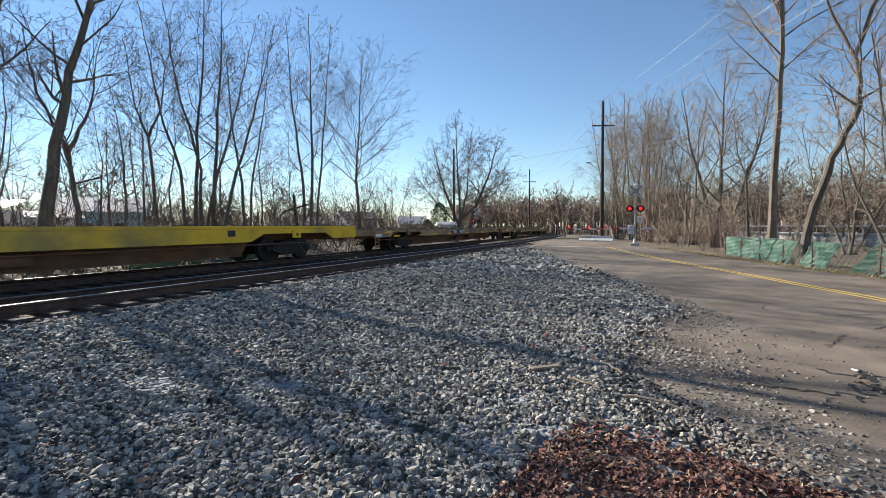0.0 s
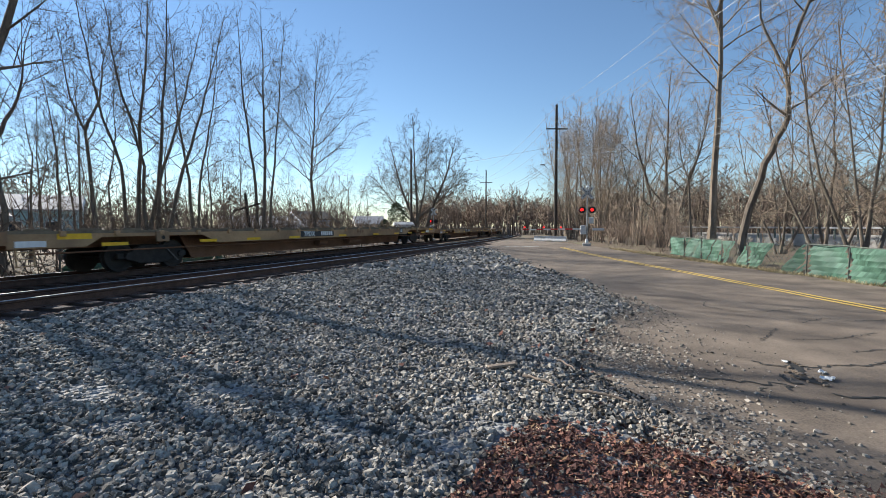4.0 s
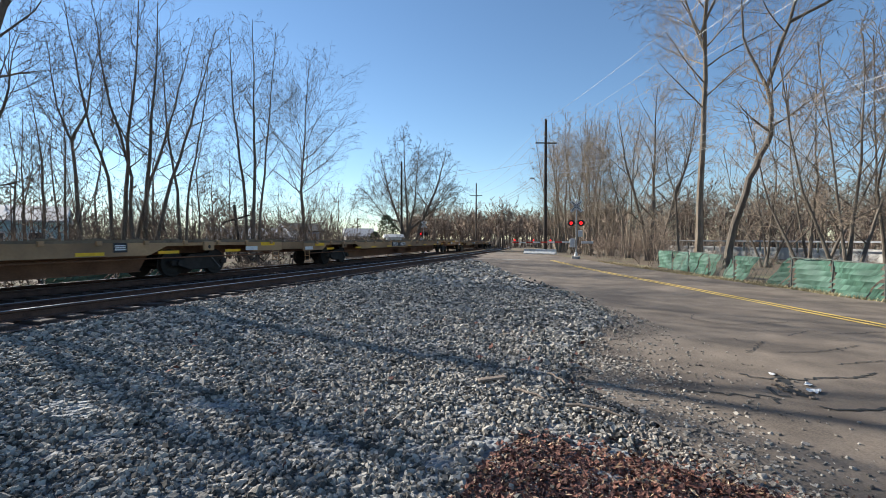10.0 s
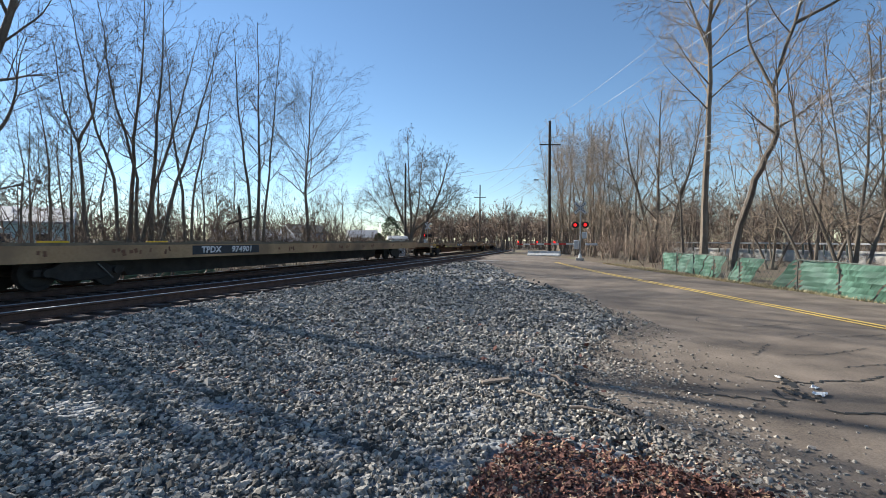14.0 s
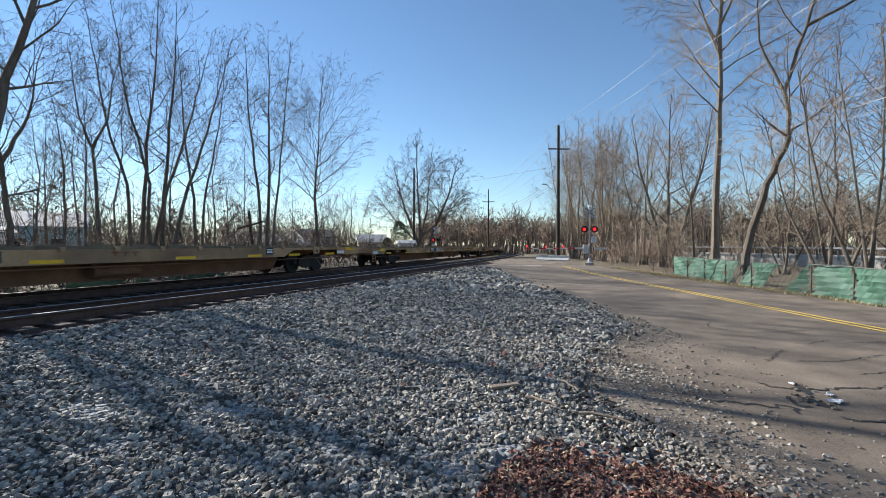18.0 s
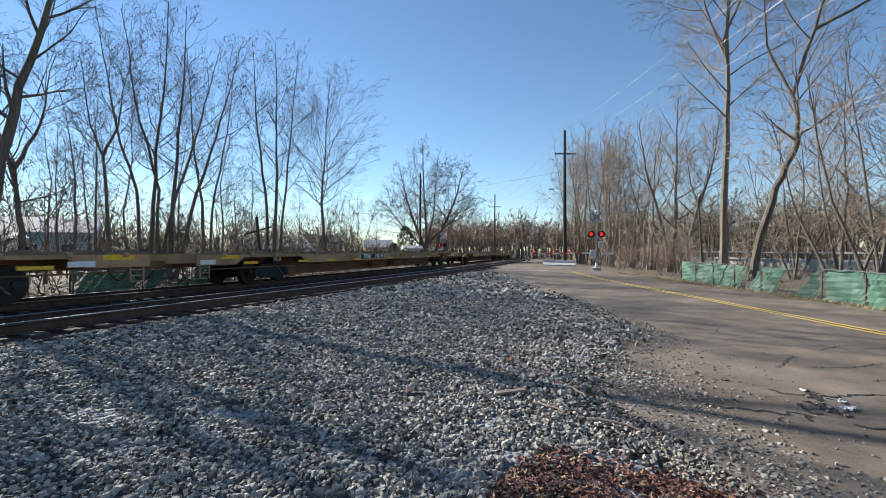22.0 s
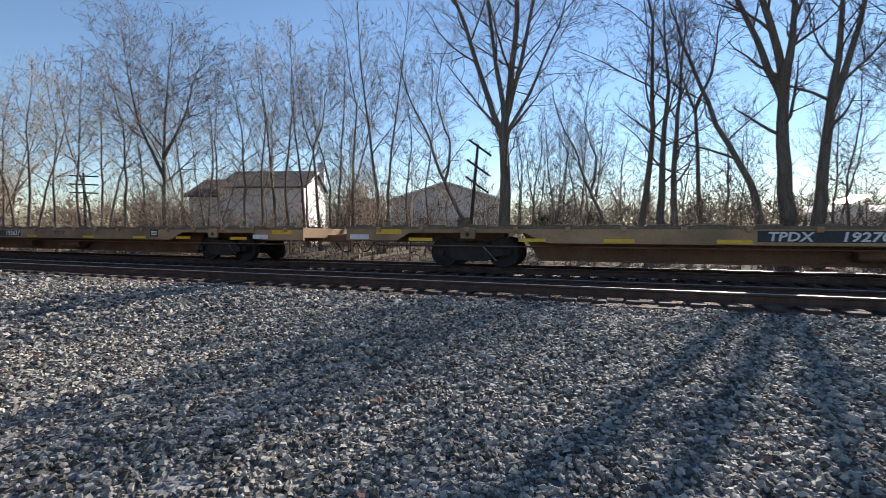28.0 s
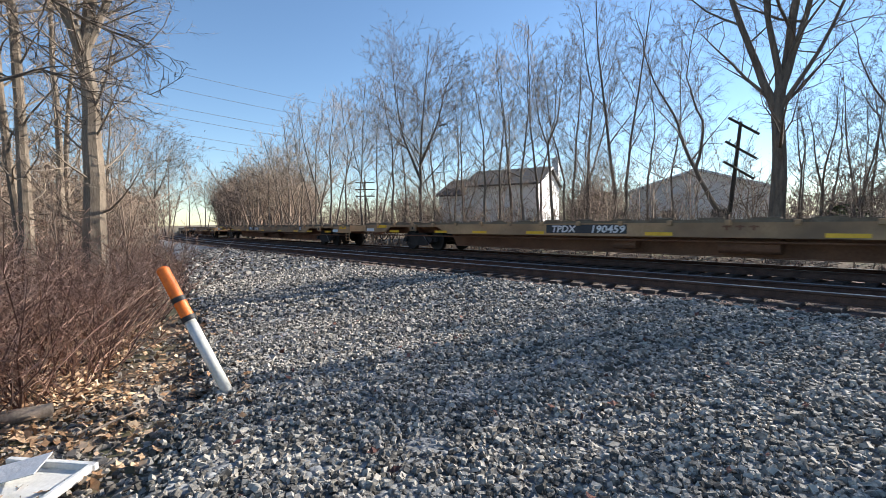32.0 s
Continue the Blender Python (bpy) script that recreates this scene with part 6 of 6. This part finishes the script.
scatter_mesh("dusty_stones", np.stack([x, y, land(x, y) + 0.03 + rs.uniform(0, 0.01, len(x))], -1), 0.0085 * rs.lognormal(0, 0.4, len(x)), (0.4, 0.7), 0.25, M_DIRTSTONE, "small stones strewn over the edge of the asphalt", "gravel", 78)
x, y = ring(3.2, 6.9, 1500, 86, 118)
c = x * RN[0] + y * RN[1]
ok = (y < gravel_near(x) + 0.1) & (rs.uniform(0, 1, len(x)) < np.clip(1.35 - np.abs(c - 1.75) / 0.9, 0, 0.95)) & (x > 3.6 + 0.3 * np.cos(2 * y))
x, y = x[ok], y[ok]
scatter_mesh("spilt_stones", np.stack([x, y, land(x, y) + 0.01 + rs.uniform(0, 0.025, len(x))], -1), 0.0145 * rs.lognormal(0, 0.3, len(x)), (0.34, 0.6), 0.3, M_DIRTSTONE, "grey stones spilt thinly over bare sandy earth", "gravel", 79)


def leaves(name, x, y, z, size, mat, label, seed, slim=1.0):
    """Dry leaves: bent lobed plates lying at all angles."""
    r = random.Random(seed)
    vs, fs = [], []
    shape = ((-1, 0), (-0.45, 0.32), (-0.1, 0.6), (0.35, 0.3), (1, 0), (0.35, -0.3), (-0.1, -0.6), (-0.45, -0.32))
    for a, b, c in zip(x, y, z):
        s = size * r.uniform(0.6, 1.4)
        m = Matrix.Translation((a, b, c)) @ Euler((r.gauss(0, 0.45), r.gauss(0, 0.45), r.uniform(0, 6.28))).to_matrix().to_4x4()
        curl = r.uniform(0.1, 0.9)
        n = len(vs)
        for u, v in shape:
            vs.append(tuple(m @ Vector((u * s, v * s * slim * r.uniform(0.8, 1.2), s * curl * (v * v + 0.35 * u * u)))))
        fs += [(n, n + 1, n + 7), (n + 1, n + 2, n + 6, n + 7), (n + 2, n + 3, n + 5, n + 6), (n + 3, n + 4, n + 5)]
    return tagged(link(name, mesh_from(name, vs, fs, mat)), label, "leaves", "", "stuff")


mound_x, mound_y = rs.uniform(1.5, 4.2, 25000), rs.uniform(-2.0, 0.7, 25000)
lim = np.interp(mound_y, (-2.0, -1.6, -1.35, -0.9, -0.1, 0.4, 0.55, 0.68), (3.1, 3.5, 3.75, 3.95, 3.85, 3.55, 3.25, 2.4)) + rs.normal(0, 0.1, 25000)
ok = mound_x < lim + 0.12 * np.sin(mound_y * 9)
mound_x, mound_y = mound_x[ok], mound_y[ok]
mz = land(mound_x, mound_y) + np.where(mound_y > gravel_near(mound_x), 0.05 + relief(mound_x, mound_y), 0.0) + rs.uniform(0.002, 0.028, len(mound_x))
n1, n2 = len(mound_x) * 3 // 5, len(mound_x) * 9 // 10
leaves("dead_leaves", mound_x[:n1], mound_y[:n1], mz[:n1], 0.027, M_LEAF, "heap of dark reddish-brown dead leaves", 1)
leaves("dead_leaves", mound_x[n1:n2], mound_y[n1:n2], mz[n1:n2] + 0.006, 0.021, M_LEAFBIT, "crumbled brown leaf pieces over the heap", 2, 0.45)
leaves("dead_leaves", mound_x[n2:], mound_y[n2:], mz[n2:] + 0.008, 0.028, M_TANLEAF, "pale dry leaves and grass among the dark ones", 5, 0.5)
lx, ly = [], []
while len(lx) < 5200:
    q, o = rw.uniform(-32, 26), 3.2 + 5.5 * rw.random() ** 1.3
    x, y, _ = on_track(q, o)
    lx.append(x), ly.append(y)
lx, ly = np.array(lx), np.array(ly)
leaves("dead_leaves", lx, ly, land(lx, ly) + rs.uniform(0.0, 0.06, len(lx)), 0.09, M_LEAFBIT, "brown leaf litter on the bank beyond the railway", 6)
bx, by = [], []
while len(bx) < 6500:
    az, d = rw.uniform(-102, -66), 3.4 + 6.5 * rw.random()
    x, y = polar(az, d)
    dens = 1.0 if brush_ok(x, y) else 0.6 if x < -4.4 and y < 1.2 else 0.16
    if x < -3.7 and rw.random() < dens and float(off_track(x, y)) < -8.5:
        bx.append(x), by.append(y)
bx, by = np.array(bx), np.array(by)
leaves("dead_leaves", bx, by, land(bx, by) + 0.03 + rs.uniform(0, 0.05, len(bx)), 0.045, M_TANLEAF, "dry tan and orange leaves beneath the brush", 3)
x, y = ring(2.2, 9, 2.2, -70, 95)
leaves("dead_leaves", x, y, land(x, y) + 0.09, 0.04, M_LEAF, "single dead leaves lying on the stones", 4)

M_DRYGRASS = material("dry_grass", (0.22, 0.17, 0.09), (0.46, 0.38, 0.22), 3, 0.9, 0, 0.0, 20, spread=0.6)
vs, fs = [], []
rg = random.Random(8)
for _ in range(7000):
    a, c = rg.uniform(2, 34), 11.9 + abs(rg.gauss(0, 0.55))
    x, y = road_xy(a, c)
    z = float(land(x, y)) - 0.02
    h, q = rg.uniform(0.05, 0.16), rg.uniform(0, 6.283)
    dx, dy = math.cos(q), math.sin(q)
    n = len(vs)
    vs += [(x - dy * 0.012, y + dx * 0.012, z), (x + dy * 0.012, y - dx * 0.012, z), (x + dx * h * 0.8, y + dy * h * 0.8, z + h)]
    fs.append((n, n + 1, n + 2))
tagged(link("dry_grass", mesh_from("dry_grass", vs, fs, M_DRYGRASS)), "dry straw-coloured grass on the road's verge", "grass", "", "stuff")

# sticks, a scrap of wood, paper and a broken board
M_STICK = material("grey_dead_wood", (0.12, 0.09, 0.07), (0.30, 0.24, 0.19), 8, 0.9, 0, 0.4, 60)


def stick(pts, r, label):
    vs, fs = [], []
    p = [Vector((x, y, float(land(x, y)) + 0.09 + r + dz)) for x, y, dz in pts]
    fine = []
    for a, b in zip(p, p[1:]):
        fine += [a, a.lerp(b, 0.5) + Vector((0.01, -0.012, 0.008))]
    fine.append(p[-1])
    tube(vs, fs, fine, [r * (1 - 0.5 * i / len(fine)) for i in range(len(fine))], 7)
    return tagged(link("stick", mesh_from("stick", [tuple(v) for v in vs], fs, M_STICK)), label, "stick", "dead sticks")


stick([(5.51, 0.13, 0), (5.3, 0.03, 0.01), (5.15, -0.06, 0)], 0.014, "short grey stick on the stones")
stick([(4.80, 0.46, 0), (4.7, 0.3, 0.01), (4.60, 0.14, 0)], 0.015, "short grey stick on the stones")
stick([(4.46, -0.06, 0), (4.42, -0.25, 0.02), (4.3, -0.53, 0)], 0.017, "crooked dead branch lying on the stones")
stick([(-4.55, 0.75, 0), (-4.75, 1.1, 0.0), (-4.9, 1.35, 0)], 0.012, "thin pale stick among dry leaves")
sc = part("wood_scrap", box(0, 0, 0, 0.32, 0.07, 0.025, 0.006), M_STICK)
sc.matrix_basis = pose(5.1, 0.72, lay(5.1, 0.72, 0.11), 5, -4, -62)
tagged(sc, "flat scrap of weathered wood on the stones", "wood scrap")
M_PAPER = material("crumpled_paper", (0.6, 0.6, 0.6), (0.82, 0.82, 0.82), 8, 0.7, 0, 0.6, 40)


def crumple(x, y, w, seed, label):
    rng = random.Random(seed)
    bm = bmesh.new()
    bmesh.ops.create_grid(bm, x_segments=6, y_segments=5, size=w)
    for v in bm.verts:
        v.co.x += rng.gauss(0, w * 0.1)
        v.co.y = v.co.y * 0.6 + rng.gauss(0, w * 0.08)
        v.co.z = abs(rng.gauss(0, w * 0.18)) + 0.01
    bmesh.ops.solidify(bm, geom=bm.faces[:], thickness=0.004)
    o = part("litter", bm, M_PAPER)
    o.matrix_basis = pose(x, y, lay(x, y, 0.035), 0, 0, rng.uniform(0, 180))
    return tagged(o, label, "litter", "white litter")


crumple(5.76, -2.63, 0.075, 1, "flattened white paper litter on the asphalt")
crumple(6.0, -2.68, 0.05, 2, "small crumpled white litter on the asphalt")
crumple(6.36, -2.47, 0.04, 3, "small crumpled white litter on the asphalt")
board = empty("broken_board", pose(-4.02, 0.30, lay(-4.02, 0.30, 0.045), 3, 2, 38))
part("panel", box(0, 0, 0.02, 0.62, 0.42, 0.018, 0.004), M_WHITE, board, "white painted panel")
part("edge_strip", box(0, 0.2, 0.05, 0.66, 0.045, 0.05, 0.006), M_WHITE, board)
part("edge_strip", box(0.3, 0, 0.05, 0.04, 0.44, 0.05, 0.006), M_WHITE, board)
part("torn_flap", box(-0.1, 0.05, 0.09, 0.34, 0.2, 0.006, 0.0, Euler((0.2, -0.25, 0.2)).to_quaternion()), M_PAPER, board, "curled white sheet")
tagged(board, "broken white painted board lying among leaves", "board")
bm = cyl((-0.3, 0, 0), (0.3, 0.03, 0.02), 0.075, 0.06, 12)
log = part("log", bm, M_STICK, None, "", True)
log.matrix_basis = pose(-5.45, 0.33, lay(-5.45, 0.33, 0.09), 0, 0, 70)
tagged(log, "short weathered log among dry leaves", "log")


motions()
